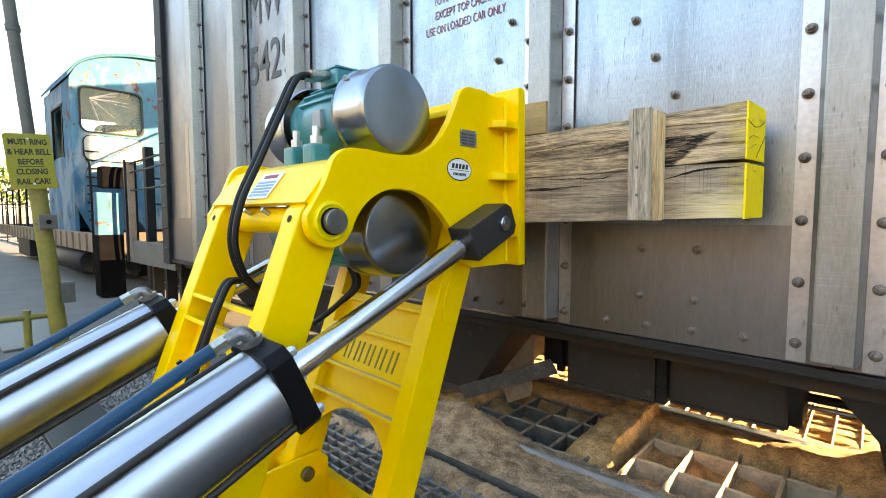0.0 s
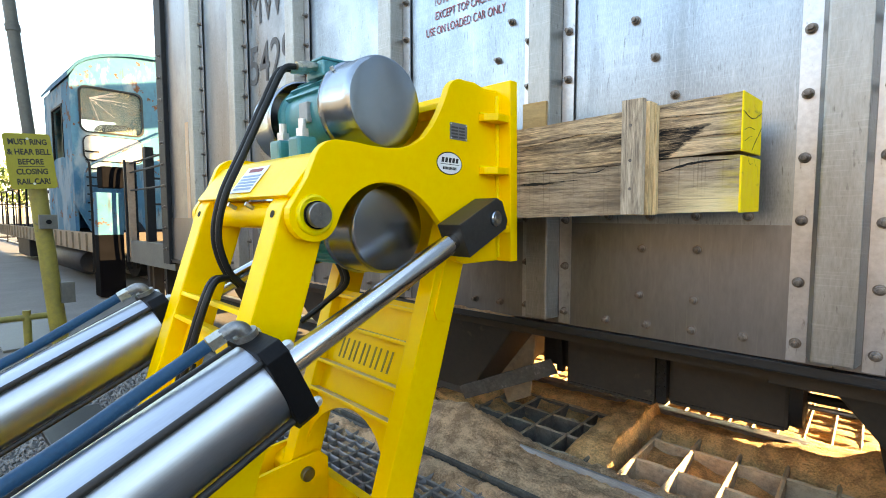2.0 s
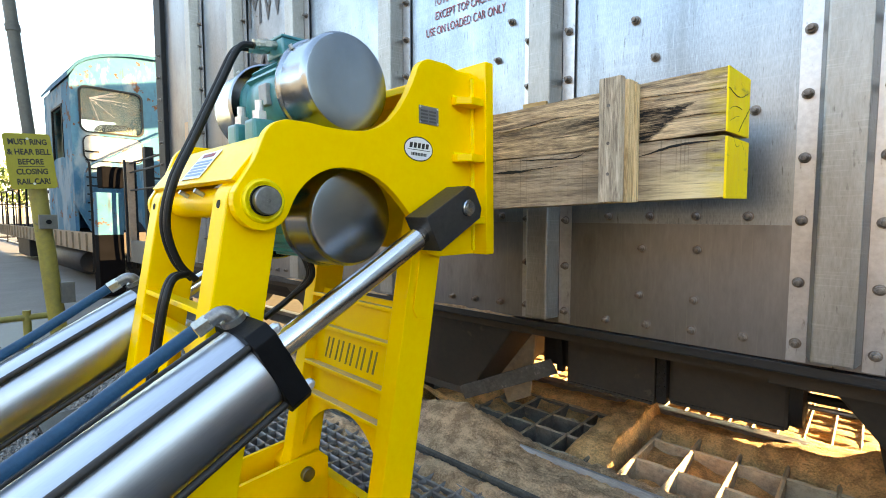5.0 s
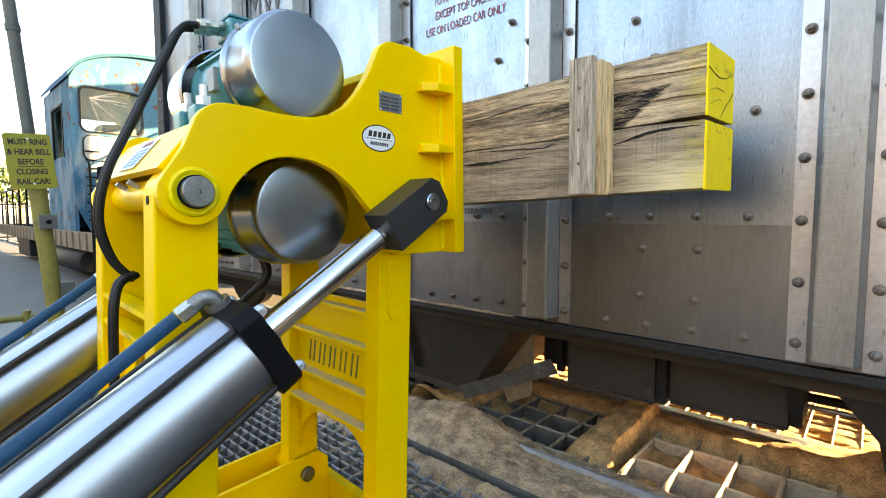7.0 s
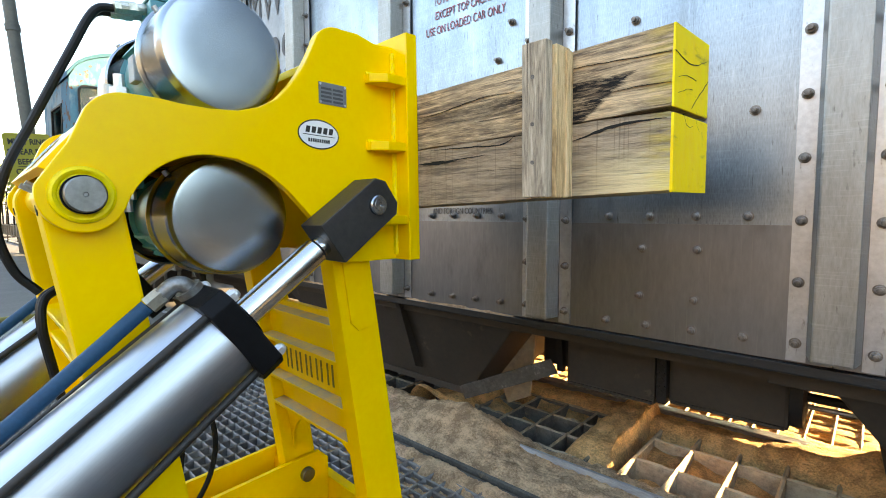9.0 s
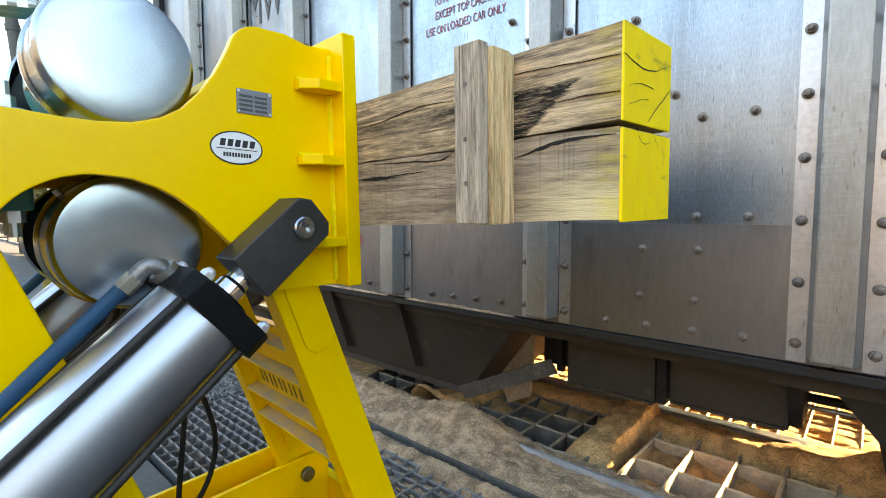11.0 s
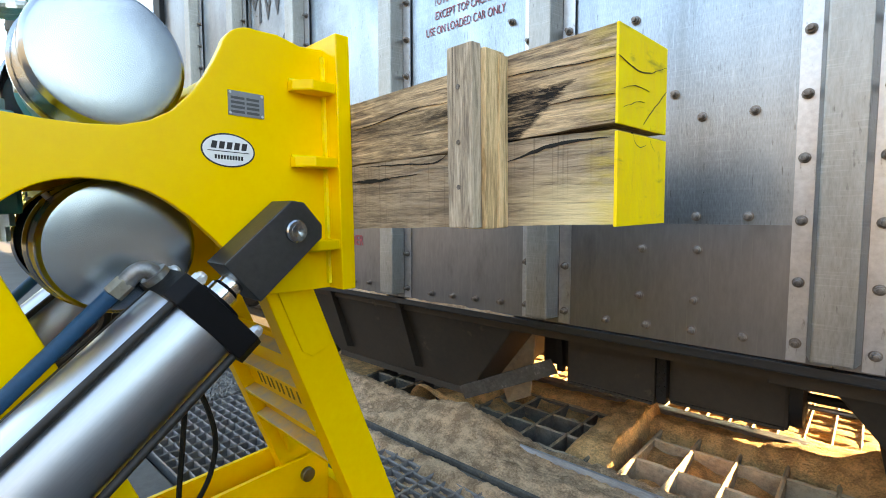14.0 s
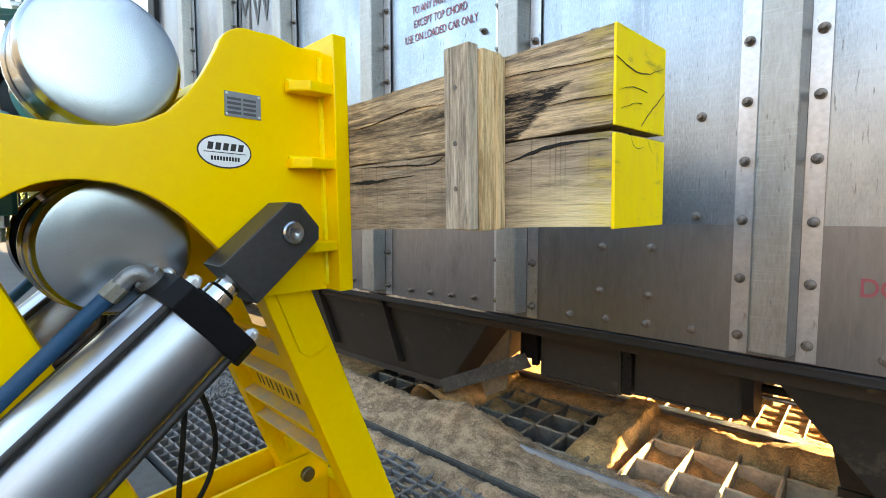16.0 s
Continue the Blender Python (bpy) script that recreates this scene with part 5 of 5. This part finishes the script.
# End-grain checks as thin dark strips that paint the shade of the cracks
def end_check(pts, width):
    bm = bmesh.new()
    path = spline([(TL, y, z) for y, z in pts], 6)
    n = len(path) - 1
    rows = []
    for k, p in enumerate(path):
        w = 0.6 * width * (0.2 + math.sin(math.pi * k / n))
        rows.append([bm.verts.new((x, p.y, p.z + 0.002 * noise.noise(p * 60) + dz)) for x, dz in ((TL - 0.002, -w / 2), (TL - 0.002, w / 2), (TL + 0.0012, w / 2), (TL + 0.0012, -w / 2))])
    for a_, b_ in zip(rows, rows[1:]):
        for i in range(4):
            bm.faces.new((a_[i], a_[(i + 1) % 4], b_[(i + 1) % 4], b_[i]))
    bm.faces.new(rows[0]), bm.faces.new(rows[-1])
    part("end_check", bm, ENDSHADE, TIMBER, "check in the painted end grain, its shade painted dark")


end_check([(0.0, 0.227), (0.056, 0.218), (0.105, 0.222), (0.166, 0.242)], 0.0020)
end_check([(0.082, 0.145), (0.109, 0.165), (0.148, 0.191), (0.166, 0.205)], 0.0014)
end_check([(0.010, 0.185), (0.05, 0.196), (0.10, 0.195)], 0.0009)
end_check([(0.015, 0.160), (0.05, 0.172), (0.085, 0.176)], 0.0008)
end_check([(0.045, 0.130), (0.055, 0.116), (0.075, 0.112), (0.092, 0.116)], 0.0016)
end_check([(0.104, 0.128), (0.112, 0.118), (0.125, 0.108)], 0.0009)
for z in (0.06, 0.13, 0.215):
    part("nail_head", rod((0.395, -0.0735, z), (0.395, -0.070, z), 0.004, seg=8), BOLT, TIMBER)

# ---- sign post ----
SIGN = thing("sign_post", pose(-4.35, 0, 0), label="leaning faded yellow pipe post with a yellow warning sign", category="sign")
PB, PT = Vector((0, 0.70, 0)), Vector((0, 0.50, 2.75))
pd = (PT - PB).normalized()
pp = lambda d: PB + pd * d
part("post", rod(PB, pp(1.36), 0.052, seg=24), POSTY, SIGN, smooth=True)
part("upper_post", rod(pp(1.36), PT, 0.036, seg=20), POSTG, SIGN, "dull grey upper pipe", smooth=True)
part("post_collar", rod(pp(2.26), pp(2.30), 0.042, seg=20), POSTG, SIGN, smooth=True)
part("switch_box", box(0.03, 0.09, 0.60, 0.70, 0.93, 1.03), POSTG, SIGN, "small grey switch box", bevel=0.006)
part("switch_knob", rod((0.088, 0.65, 0.98), (0.098, 0.65, 0.98), 0.016, seg=16), BLACK, SIGN)
part("conduit", rod((0.03, 0.70, 0.0), (0.03, 0.655, 0.93), 0.014, seg=12), GREYBOX, SIGN, smooth=True)
part("conduit_box", box(0.02, 0.08, 0.70, 0.78, 0.40, 0.55), POSTG, SIGN, bevel=0.006)
SM = Matrix.Translation((0.075, 0.575, 1.39)) @ Matrix.Rotation(radians(5), 4, "X") @ Matrix.Rotation(radians(8), 4, "Z")
w_, h_, c_ = 0.128, 0.185, 0.022
outl = []
for cy, cz, a0 in ((w_ - c_, h_ - c_, 0), (-w_ + c_, h_ - c_, 90), (-w_ + c_, -h_ + c_, 180), (w_ - c_, -h_ + c_, 270)):
    outl += arc(cy, cz, c_, a0, a0 + 90, 5)
sheet = part("sign_sheet", prism(outl, 0, 0.003, None, SM), SIGNY, SIGN, "faded yellow sign sheet")
for k, line in enumerate(("MUST RING", "& HEAR BELL", "BEFORE", "CLOSING", "RAIL CAR!")):
    writing("print", line, 0.052, SM @ Matrix.Translation((0.0034, 0, 0.112 - 0.066 * k)) @ FACE_SIDE, INK, sheet, "CENTER", squeeze=0.78, bold=0.03)
part("underline", box(0.0032, 0.0040, -0.07, 0.07, -0.037, -0.033, m=SM), INK, sheet)
for z in (0.15, -0.15):
    part("sign_bolt", rod(SM @ Vector((0.002, 0, z)), SM @ Vector((0.007, 0, z)), 0.008, seg=8), ZINC, SIGN)
# yellow barrier rail by the post
BARRIER = thing("barrier_rail", pose(-4.4, 0.30, 0), label="low faded yellow pipe barrier with a bent hoop", category="barrier")
part("pipe_rail", rod((0, -0.8, 0.32), (0, 0.36, 0.31), 0.022, seg=14), POSTY, BARRIER, smooth=True)
part("upright", rod((0, 0.22, 0), (0, 0.22, 0.36), 0.024, seg=12), POSTY, BARRIER, smooth=True)
part("hoop", hose([(0, -0.25, 0.30), (0, -0.22, 0.37), (0, -0.12, 0.40), (0, -0.02, 0.38), (0, 0.02, 0.30)], 0.014, seg=10), POSTY, BARRIER, smooth=True)

# ---- locomotive behind the car ----
LX0, LY0, LY1 = -9.0, 1.70, 4.60
LOCOMOTIVE = thing("locomotive", pose(0, 0, 0), label="old switcher locomotive in peeling pale blue paint", category="locomotive")
mid = (LY0 + LY1) / 2


def roof_z(y):
    u = (y - mid) / ((LY1 - LY0) / 2)
    return 3.07 + 0.50 * math.sqrt(max(0, 1 - abs(u) ** 2.3))


ys_ = [LY0 + (LY1 - LY0) * i / 28 for i in range(29)]


def rounded(y0, y1, z0, z1, r, n=5):
    o = []
    for cy, cz, a0 in ((y1 - r, z1 - r, 0), (y0 + r, z1 - r, 90), (y0 + r, z0 + r, 180), (y1 - r, z0 + r, 270)):
        o += arc(cy, cz, r, a0, a0 + 90, n)
    # more points on the straights
    out = []
    for i in range(len(o)):
        p, q = o[i], o[(i + 1) % len(o)]
        k = max(1, int(math.hypot(q[0] - p[0], q[1] - p[1]) / 0.06))
        out += [(p[0] + (q[0] - p[0]) * j / k, p[1] + (q[1] - p[1]) * j / k) for j in range(k)]
    return out


half_l = [(LY0, 0.78), (mid, 0.78)] + [(y, roof_z(y)) for y in reversed(ys_) if y <= mid + 1e-6] 
half_r = [(mid, 0.78), (LY1, 0.78)] + [(y, roof_z(y)) for y in reversed(ys_) if y >= mid - 1e-6]
W1 = rounded(1.82, 2.64, 2.30, 2.97, 0.10)
W2 = rounded(3.68, 4.50, 2.30, 2.97, 0.10)
CABW = part("cab_end_wall", wall_with_hole(half_l, W1, LX0 - 0.06, LX0), LOCO, LOCOMOTIVE, "pale blue cab end with rust patches")
part("cab_end_wall", wall_with_hole(half_r, W2, LX0 - 0.06, LX0), LOCO, LOCOMOTIVE)
for W, yc in ((W1, 2.23), (W2, 4.09)):
    g = part("cab_window", prism(W, LX0 - 0.045, LX0 - 0.035), GLASS, LOCOMOTIVE, "cracked dusty cab window")
    g.visible_shadow = False
    ring = bmesh.new()
    nW = len(W)
    cz = 2.635
    loops = []
    for xx, k in ((LX0 + 0.001, 1.05), (LX0 + 0.012, 1.05), (LX0 + 0.012, 0.985), (LX0 + 0.001, 0.985)):
        loops.append([ring.verts.new((xx, yc + (y - yc) * k, cz + (z - cz) * k)) for y, z in W])
    for a_, b_ in zip(loops, loops[1:] + loops[:1]):
        for i in range(nW):
            ring.faces.new((a_[i], a_[(i + 1) % nW], b_[(i + 1) % nW], b_[i]))
    part("window_gasket", ring, RUBBER, g, "black window gasket")
    cr = bmesh.new()
    rnd = random.Random(int(yc * 10))
    for k in range(16):
        a_ = rnd.uniform(-1.4, 0.6)
        L_ = rnd.uniform(0.12, 0.6)
        p0 = Vector((LX0 - 0.033, yc - 0.28, cz + 0.18))
        rod(p0, p0 + Vector((0, math.cos(a_) * L_ * 0.9, math.sin(a_) * L_ * 0.6)), 0.0014, cr, seg=4)
    part("glass_crack", cr, WHITE, g, "white cracks in the glass")
for y0, y1, z0, z1 in ((1.84, 2.62, 1.86, 2.24),):
    hood = part("hood_panel", prism(rounded(y0, y1, z0, z1, 0.10), LX0 + 0.001, LX0 + 0.02), SUNPALE, LOCOMOTIVE, "faded panel below the window, paled as if sunlit", bevel=0.004)
    ring = bmesh.new()
    oc = rounded(y0, y1, z0, z1, 0.10)
    loops = [[ring.verts.new((xx, 2.23 + (y - 2.23) * k, 2.05 + (z - 2.05) * k)) for y, z in oc] for xx, k in ((LX0 + 0.001, 1.035), (LX0 + 0.016, 1.035), (LX0 + 0.024, 0.99), (LX0 + 0.001, 0.99))]
    for a_, b_ in zip(loops, loops[1:] + loops[:1]):
        for i in range(len(oc)):
            ring.faces.new((a_[i], a_[(i + 1) % len(oc)], b_[(i + 1) % len(oc)], b_[i]))
    part("panel_rim", ring, RUBBER, hood, "dark rim round the panel")
part("nose_rail", hose([(LX0 + 0.06, 1.80, 1.20), (LX0 + 0.09, 1.85, 1.72), (LX0 + 0.10, 2.2, 1.95), (LX0 + 0.10, 3.0, 2.42)], 0.016, seg=8), LOCO, LOCOMOTIVE, smooth=True)
for k in range(9):
    part("front_ladder_rung", rod((-8.93, 1.84, 0.95 + 0.13 * k), (-8.93, 2.02, 0.95 + 0.13 * k), 0.012, seg=6), BLACK, LOCOMOTIVE)
part("rear_ladder", box(-11.35, -11.0, LY0 + 0.02, LY0 + 0.06, 0.78, 2.1), WHITE, LOCOMOTIVE, "pale panel behind the cab")
for k in range(7):
    part("ladder_slot", box(-11.25, -11.1, LY0 + 0.012, LY0 + 0.021, 0.9 + 0.17 * k, 0.96 + 0.17 * k), BLACK, LOCOMOTIVE)
# side wall with its window, far wall, back wall
SX1 = -10.95


def side_wall(y):
    bm = bmesh.new()
    for x0, x1, z0, z1 in ((SX1, LX0 - 0.06, 0.78, 1.95), (SX1, LX0 - 0.06, 2.75, 3.07), (SX1, -10.35, 1.95, 2.75), (-9.55, LX0 - 0.06, 1.95, 2.75)):
        box(x0, x1, y, y + 0.05, z0, z1, bm)
    return bm


part("cab_side_wall", side_wall(LY0), LOCO, LOCOMOTIVE, "faded blue cab side with an open window")
part("cab_side_wall", side_wall(LY1 - 0.05), LOCO, LOCOMOTIVE)
for x in (-10.36, -9.58):
    part("side_window_post", box(x, x + 0.035, LY0 - 0.012, LY0 + 0.02, 1.93, 2.77), BLACK, LOCOMOTIVE)
part("side_window_rail", box(-10.36, -9.545, LY0 - 0.012, LY0 + 0.02, 2.74, 2.77), BLACK, LOCOMOTIVE)
bm = box(SX1, SX1 + 0.05, LY0 + 0.05, LY1 - 0.05, 0.78, 2.30)
box(SX1, SX1 + 0.05, LY0 + 0.05, LY1 - 0.05, 2.78, 3.07, bm)
for ya, yb in ((LY0 + 0.05, 2.05), (2.75, 3.6), (4.3, LY1 - 0.05)):
    box(SX1, SX1 + 0.05, ya, yb, 2.30, 2.78, bm)
prism([(LY0 + 0.05, 3.07)] + [(y, roof_z(y) - 0.004) for y in ys_[1:-1]] + [(LY1 - 0.05, 3.07)], SX1, SX1 + 0.05, bm)
part("cab_back_wall", bm, LOCO, LOCOMOTIVE)
part("driver_seat", box(-10.1, -9.6, 2.2, 2.7, 1.6, 2.55), BLACK, LOCOMOTIVE, "black cab seat", bevel=0.1)
bm = bmesh.new()
ra = [[bm.verts.new((x, y + (0.03 if y > LY1 - 0.01 else -0.03 if y < LY0 + 0.01 else 0), roof_z(y) + dz)) for y in ys_] for x, dz in ((SX1 - 0.03, 0.0), (LX0 + 0.07, 0.0), (LX0 + 0.07, 0.05), (SX1 - 0.03, 0.05))]
for a_, b_ in zip(ra, ra[1:] + ra[:1]):
    for i in range(len(ys_) - 1):
        bm.faces.new((a_[i], a_[i + 1], b_[i + 1], b_[i]))
for i in (0, -1):
    bm.faces.new([r[i] for r in ra])
part("roof", bm, LOCOROOF, LOCOMOTIVE, "curved pale blue roof with rust", smooth=True, angle=50)
# hood behind, deck, railing, trucks
part("long_hood", box(-17.5, SX1, 2.35, 3.95, 0.78, 2.55), LOCO, LOCOMOTIVE, bevel=0.06)
part("short_hood", box(LX0 + 0.02, -7.9, 2.45, 3.85, 0.78, 1.82), LOCO, LOCOMOTIVE, "short blue nose hood", bevel=0.05)
part("deck", box(-17.6, -7.3, LY0 - 0.03, LY1 + 0.03, 0.72, 0.78), NEARBLACK, LOCOMOTIVE)
part("deck_edge", box(-17.6, -7.3, LY0 - 0.05, LY0 - 0.03, 0.52, 0.785), WALKRUST, LOCOMOTIVE, "rusty beige deck edge")
for k in range(24):
    part("deck_stiffener", box(-17.4 + 0.42 * k, -17.36 + 0.42 * k, LY0 - 0.075, LY0 - 0.05, 0.53, 0.77), WALKRUST, LOCOMOTIVE)
part("air_reservoir", lathe([(-10.9, 0), (-10.9, 0.16), (-10.84, 0.20), (-8.86, 0.20), (-8.80, 0.16), (-8.80, 0)], 24, m=Matrix.Translation((0, 1.84, 0.32))), GREASE, LOCOMOTIVE, "black air reservoir under the deck", smooth=True)
part("battery_box", box(-15.4, -13.8, 1.75, 2.3, 0.10, 0.52), GREASE, LOCOMOTIVE, bevel=0.03)
part("fuel_tank", box(-13.6, -11.6, 1.95, 4.3, 0.12, 0.66), GREASE, LOCOMOTIVE, bevel=0.08)
for xt in (-15.6, -9.6):
    tr = part("truck_frame", box(xt - 1.3, xt + 1.3, 1.98, 2.12, 0.28, 0.52), GREASE, LOCOMOTIVE, "dark truck side frame", bevel=0.04)
    for dx in (-0.85, 0.85):
        part("wheel", rod((xt + dx, 2.36, 0.48), (xt + dx, 2.50, 0.48), 0.44, seg=32), GREASE, tr, smooth=True)
        part("journal_box", box(xt + dx - 0.15, xt + dx + 0.15, 1.90, 2.0, 0.30, 0.58), DARK, tr, bevel=0.02)
    part("spring_set", rod((xt, 1.95, 0.2), (xt, 1.95, 0.5), 0.12, seg=16), GREASE, tr, smooth=True)
for k in range(7):
    x = -17.4 + 1.0 * k
    part("rail_post", rod((x, LY0, 0.78), (x, LY0, 1.62), 0.018, seg=8), BLACK, LOCOMOTIVE, smooth=True)
part("hand_rail", rod((-17.4, LY0, 1.62), (-11.4, LY0, 1.62), 0.018, seg=8), BLACK, LOCOMOTIVE, smooth=True)
part("hand_rail", rod((-17.4, LY0, 1.2), (-11.4, LY0, 1.2), 0.014, seg=8), BLACK, LOCOMOTIVE, smooth=True)
step = part("step_stand", box(-7.25, -7.0, 1.53, 1.80, 0.78, 1.30), LOCO, LOCOMOTIVE, "blue step stand with chipped paint", bevel=0.01)
part("step_stand_foot", box(-7.25, -7.0, 1.53, 1.80, 0.02, 0.78), NEARBLACK, LOCOMOTIVE, bevel=0.01)
# near-black block: the colour stands in for the shade of a dark opening
part("number_box", box(-7.25, -7.02, 1.60, 1.84, 1.36, 1.62), NEARBLACK, LOCOMOTIVE, bevel=0.01)
for y in (1.46, 1.85, 1.92):
    part("grab_iron", hose([(-7.0, y, 0.35), (-6.92, y, 0.42), (-6.90, y, 1.0), (-6.92, y, 1.58), (-7.0, y, 1.66)], 0.014, seg=8), BLACK, LOCOMOTIVE, smooth=True)
part("end_beam", box(-7.3, -7.1, LY0, LY1, 0.50, 0.80), DARK, LOCOMOTIVE, bevel=0.01)
part("coupler", box(-7.1, -6.2, 3.05, 3.25, 0.60, 0.85), GREASE, LOCOMOTIVE, bevel=0.03)
# ladder end platform of the car
for x, y, m_, z0, z1, r in ((-6.25, 1.69, POSTBROWN, 0.55, 1.62, 0.035), (-6.25, 1.88, GREASE, 0.0, 1.80, 0.045)):
    part("ladder_post", box(x - r, x + r, y - r, y + r, z0, z1), m_, CAR, bevel=0.005)
for y in (1.640, 1.742):
    part("post_edge", box(-6.275, -6.235, y - 0.010, y + 0.010, 0.50, 1.64), GREASE, CAR, bevel=0.003)
for z in (1.60, 1.50, 1.30):
    part("grab_bar", rod((-6.25, 1.69, z), (-4.86, 1.62, z), 0.011, seg=8), GREASE, CAR, smooth=True)
for k in range(10):
    share("bolt", bolt0, CAR, pose(CAR_X0 - 0.06, D - 0.04, 0.72 + 0.19 * k))
for z in (0.25, 0.55, 0.85, 1.15, 1.45, 1.72):
    part("ladder_rung", rod((-6.25, 1.88, z), (-6.25, 2.35, z), 0.012, seg=8), GREASE, CAR, smooth=True)
part("end_platform", box(-6.3, CAR_X0 - 0.16, 1.72, 4.6, 0.62, 0.72), DARK, CAR)
part("platform_beam", box(-6.3, CAR_X0 - 0.16, 1.66, 1.72, 0.50, 0.74), POSTG, CAR)
part("slope_sheet", prism([(1.75, 0.72), (4.6, 0.72), (4.6, 0.76), (1.75, 0.76)], -5.2, CAR_X0), DARK, CAR)
for x in (-6.0, -5.6, -5.2):
    part("brake_rigging", box(x, x + 0.05, 1.8, 1.9, 0.1, 0.55), GREASE, CAR)
for xt in (-5.0, -3.6):
    part("wheel", lathe([(0, 0), (0, 0.42), (0.03, 0.45), (0.14, 0.42), (0.14, 0)], 36, m=Matrix.Translation((xt, 2.40, 0.49)) @ Matrix.Rotation(radians(90), 4, "Z")), GREASE, CAR, "steel wheel", smooth=True)
part("truck_frame", box(-5.3, -3.3, 2.16, 2.30, 0.30, 0.52), GREASE, CAR, "dark cast truck frame", bevel=0.05)


# ---- far trees and fence ----
def tree(x, y, h, seed):
    rnd = random.Random(seed)
    T = thing("tree", pose(x, y, 0), label="small green tree in strong sun beyond the yard", category="tree", group="far trees")
    tb = rod((0, 0, 0), (0.1, 0, h * 0.55), 0.16, seg=10, r2=0.09)
    for k in range(6):
        a = k * 1.05
        rod((0.07, 0, h * (0.35 + 0.03 * k)), (math.cos(a) * h * 0.22, math.sin(a) * h * 0.22, h * (0.6 + 0.04 * k)), 0.05, tb, seg=6, r2=0.02)
    part("trunk", tb, BARK, T)
    bm = bmesh.new()
    for k in range(1500):
        u = Vector((rnd.gauss(0, 1), rnd.gauss(0, 1), rnd.gauss(0, 0.8)))
        u = u.normalized() * rnd.uniform(0.5, 1) ** 0.5
        c = Vector((u.x * h * 0.33, u.y * h * 0.33, h * 0.66 + u.z * h * 0.30))
        if noise.noise(c * 0.9) < -0.12:
            continue
        m = Matrix.Translation(c) @ Euler((rnd.uniform(0, 6), rnd.uniform(0, 6), rnd.uniform(0, 6))).to_matrix().to_4x4()
        s_ = rnd.uniform(0.09, 0.18)
        bm.faces.new([bm.verts.new(m @ Vector(q) * 1) for q in ((-s_, 0, 0), (0, -s_ * 0.5, 0.02), (s_, 0, 0), (0, s_ * 0.5, 0.02))])
    part("crown", bm, LEAF, T)


for x, y, h, sd in ((-34, 2.2, 3.6, 1), (-37, 4.4, 4.4, 2), (-41, 0.6, 4.0, 3)):
    tree(x, y, h, sd)
FENCE = thing("yard_fence", pose(-24, 0, 0), label="thin black steel yard fence", category="fence")
for k in range(40):
    part("picket", rod((0, -4 + 0.28 * k, 0), (0, -4 + 0.28 * k, 1.5), 0.02, seg=6), BLACK, FENCE)
for z in (0.2, 1.4):
    part("fence_rail", rod((0, -4, z), (0, 7, z), 0.025, seg=6), BLACK, FENCE)

# ---- motion ----
S_ROWS = [(0, 1.294), (0.5, 1.292), (1.0, 1.283), (1.5, 1.266), (2, 1.252), (2.5, 1.235), (3, 1.218), (3.5, 1.199), (4, 1.178), (4.5, 1.157), (5, 1.133), (5.5, 1.104), (6, 1.072),
          (6.5, 1.036), (7, 1.0), (7.5, 0.960), (8, 0.920), (8.5, 0.879), (9, 0.831), (9.2, 0.808), (9.6, 0.748), (10, 0.692), (10.4, 0.660), (10.8, 0.649), (11.3, 0.647),
          (12.5, 0.647), (13, 0.635), (13.5, 0.634), (14, 0.631), (14.5, 0.627), (15, 0.625), (16, 0.624)]


def swing(s):
    phi = math.asin((s - CS) / LINK)
    return phi, CZ + LINK * math.cos(phi)


CAR_ROWS = [(0, 0), (14.15, 0), (14.5, -0.026), (15, -0.060), (15.5, -0.100), (16, -0.136)]


def motions():
    arm, front, rear, timber = [], [], [], []
    cyl, pist = ([], []), ([], [])
    for t, s in S_ROWS:
        phi, z = swing(s)
        arm.append((t, pose(X0, s, z, TILT)))
        timber.append((t, MF @ pose(X0, s, z, TILT)))
        front.append((t, pose(X0, *FB, -math.degrees(phi))))
        rear.append((t, pose(X0, *RB, -math.degrees(phi))))
        py, pz = s + FP[0], z + FP[1]
        ang = math.degrees(math.atan2(pz - CYL_PIVOT[1], py - CYL_PIVOT[0]))
        for i, cx in enumerate(CYL_X):
            back = 0.015 * min(1, max(0, (t - 7.5) / 1.5)) + 0.023 * min(1, max(0, (t - 12.5) / 2.5))
            cyl[i].append((t, pose(X0 + cx, CYL_PIVOT[0] - back * math.cos(radians(ang)), CYL_PIVOT[1] - back * math.sin(radians(ang)), ang)))
            pist[i].append((t, pose(X0 + cx, py, pz, ang)))
    walk(ARM, arm)
    walk(FRONT, front)
    walk(REAR, rear)
    walk(TIMBER, timber)
    for i in range(2):
        walk(BODIES[i], cyl[i])
        walk(RODS[i], pist[i])
    walk(CAR, [(t, pose(x, 0, 0)) for t, x in CAR_ROWS])


motions()
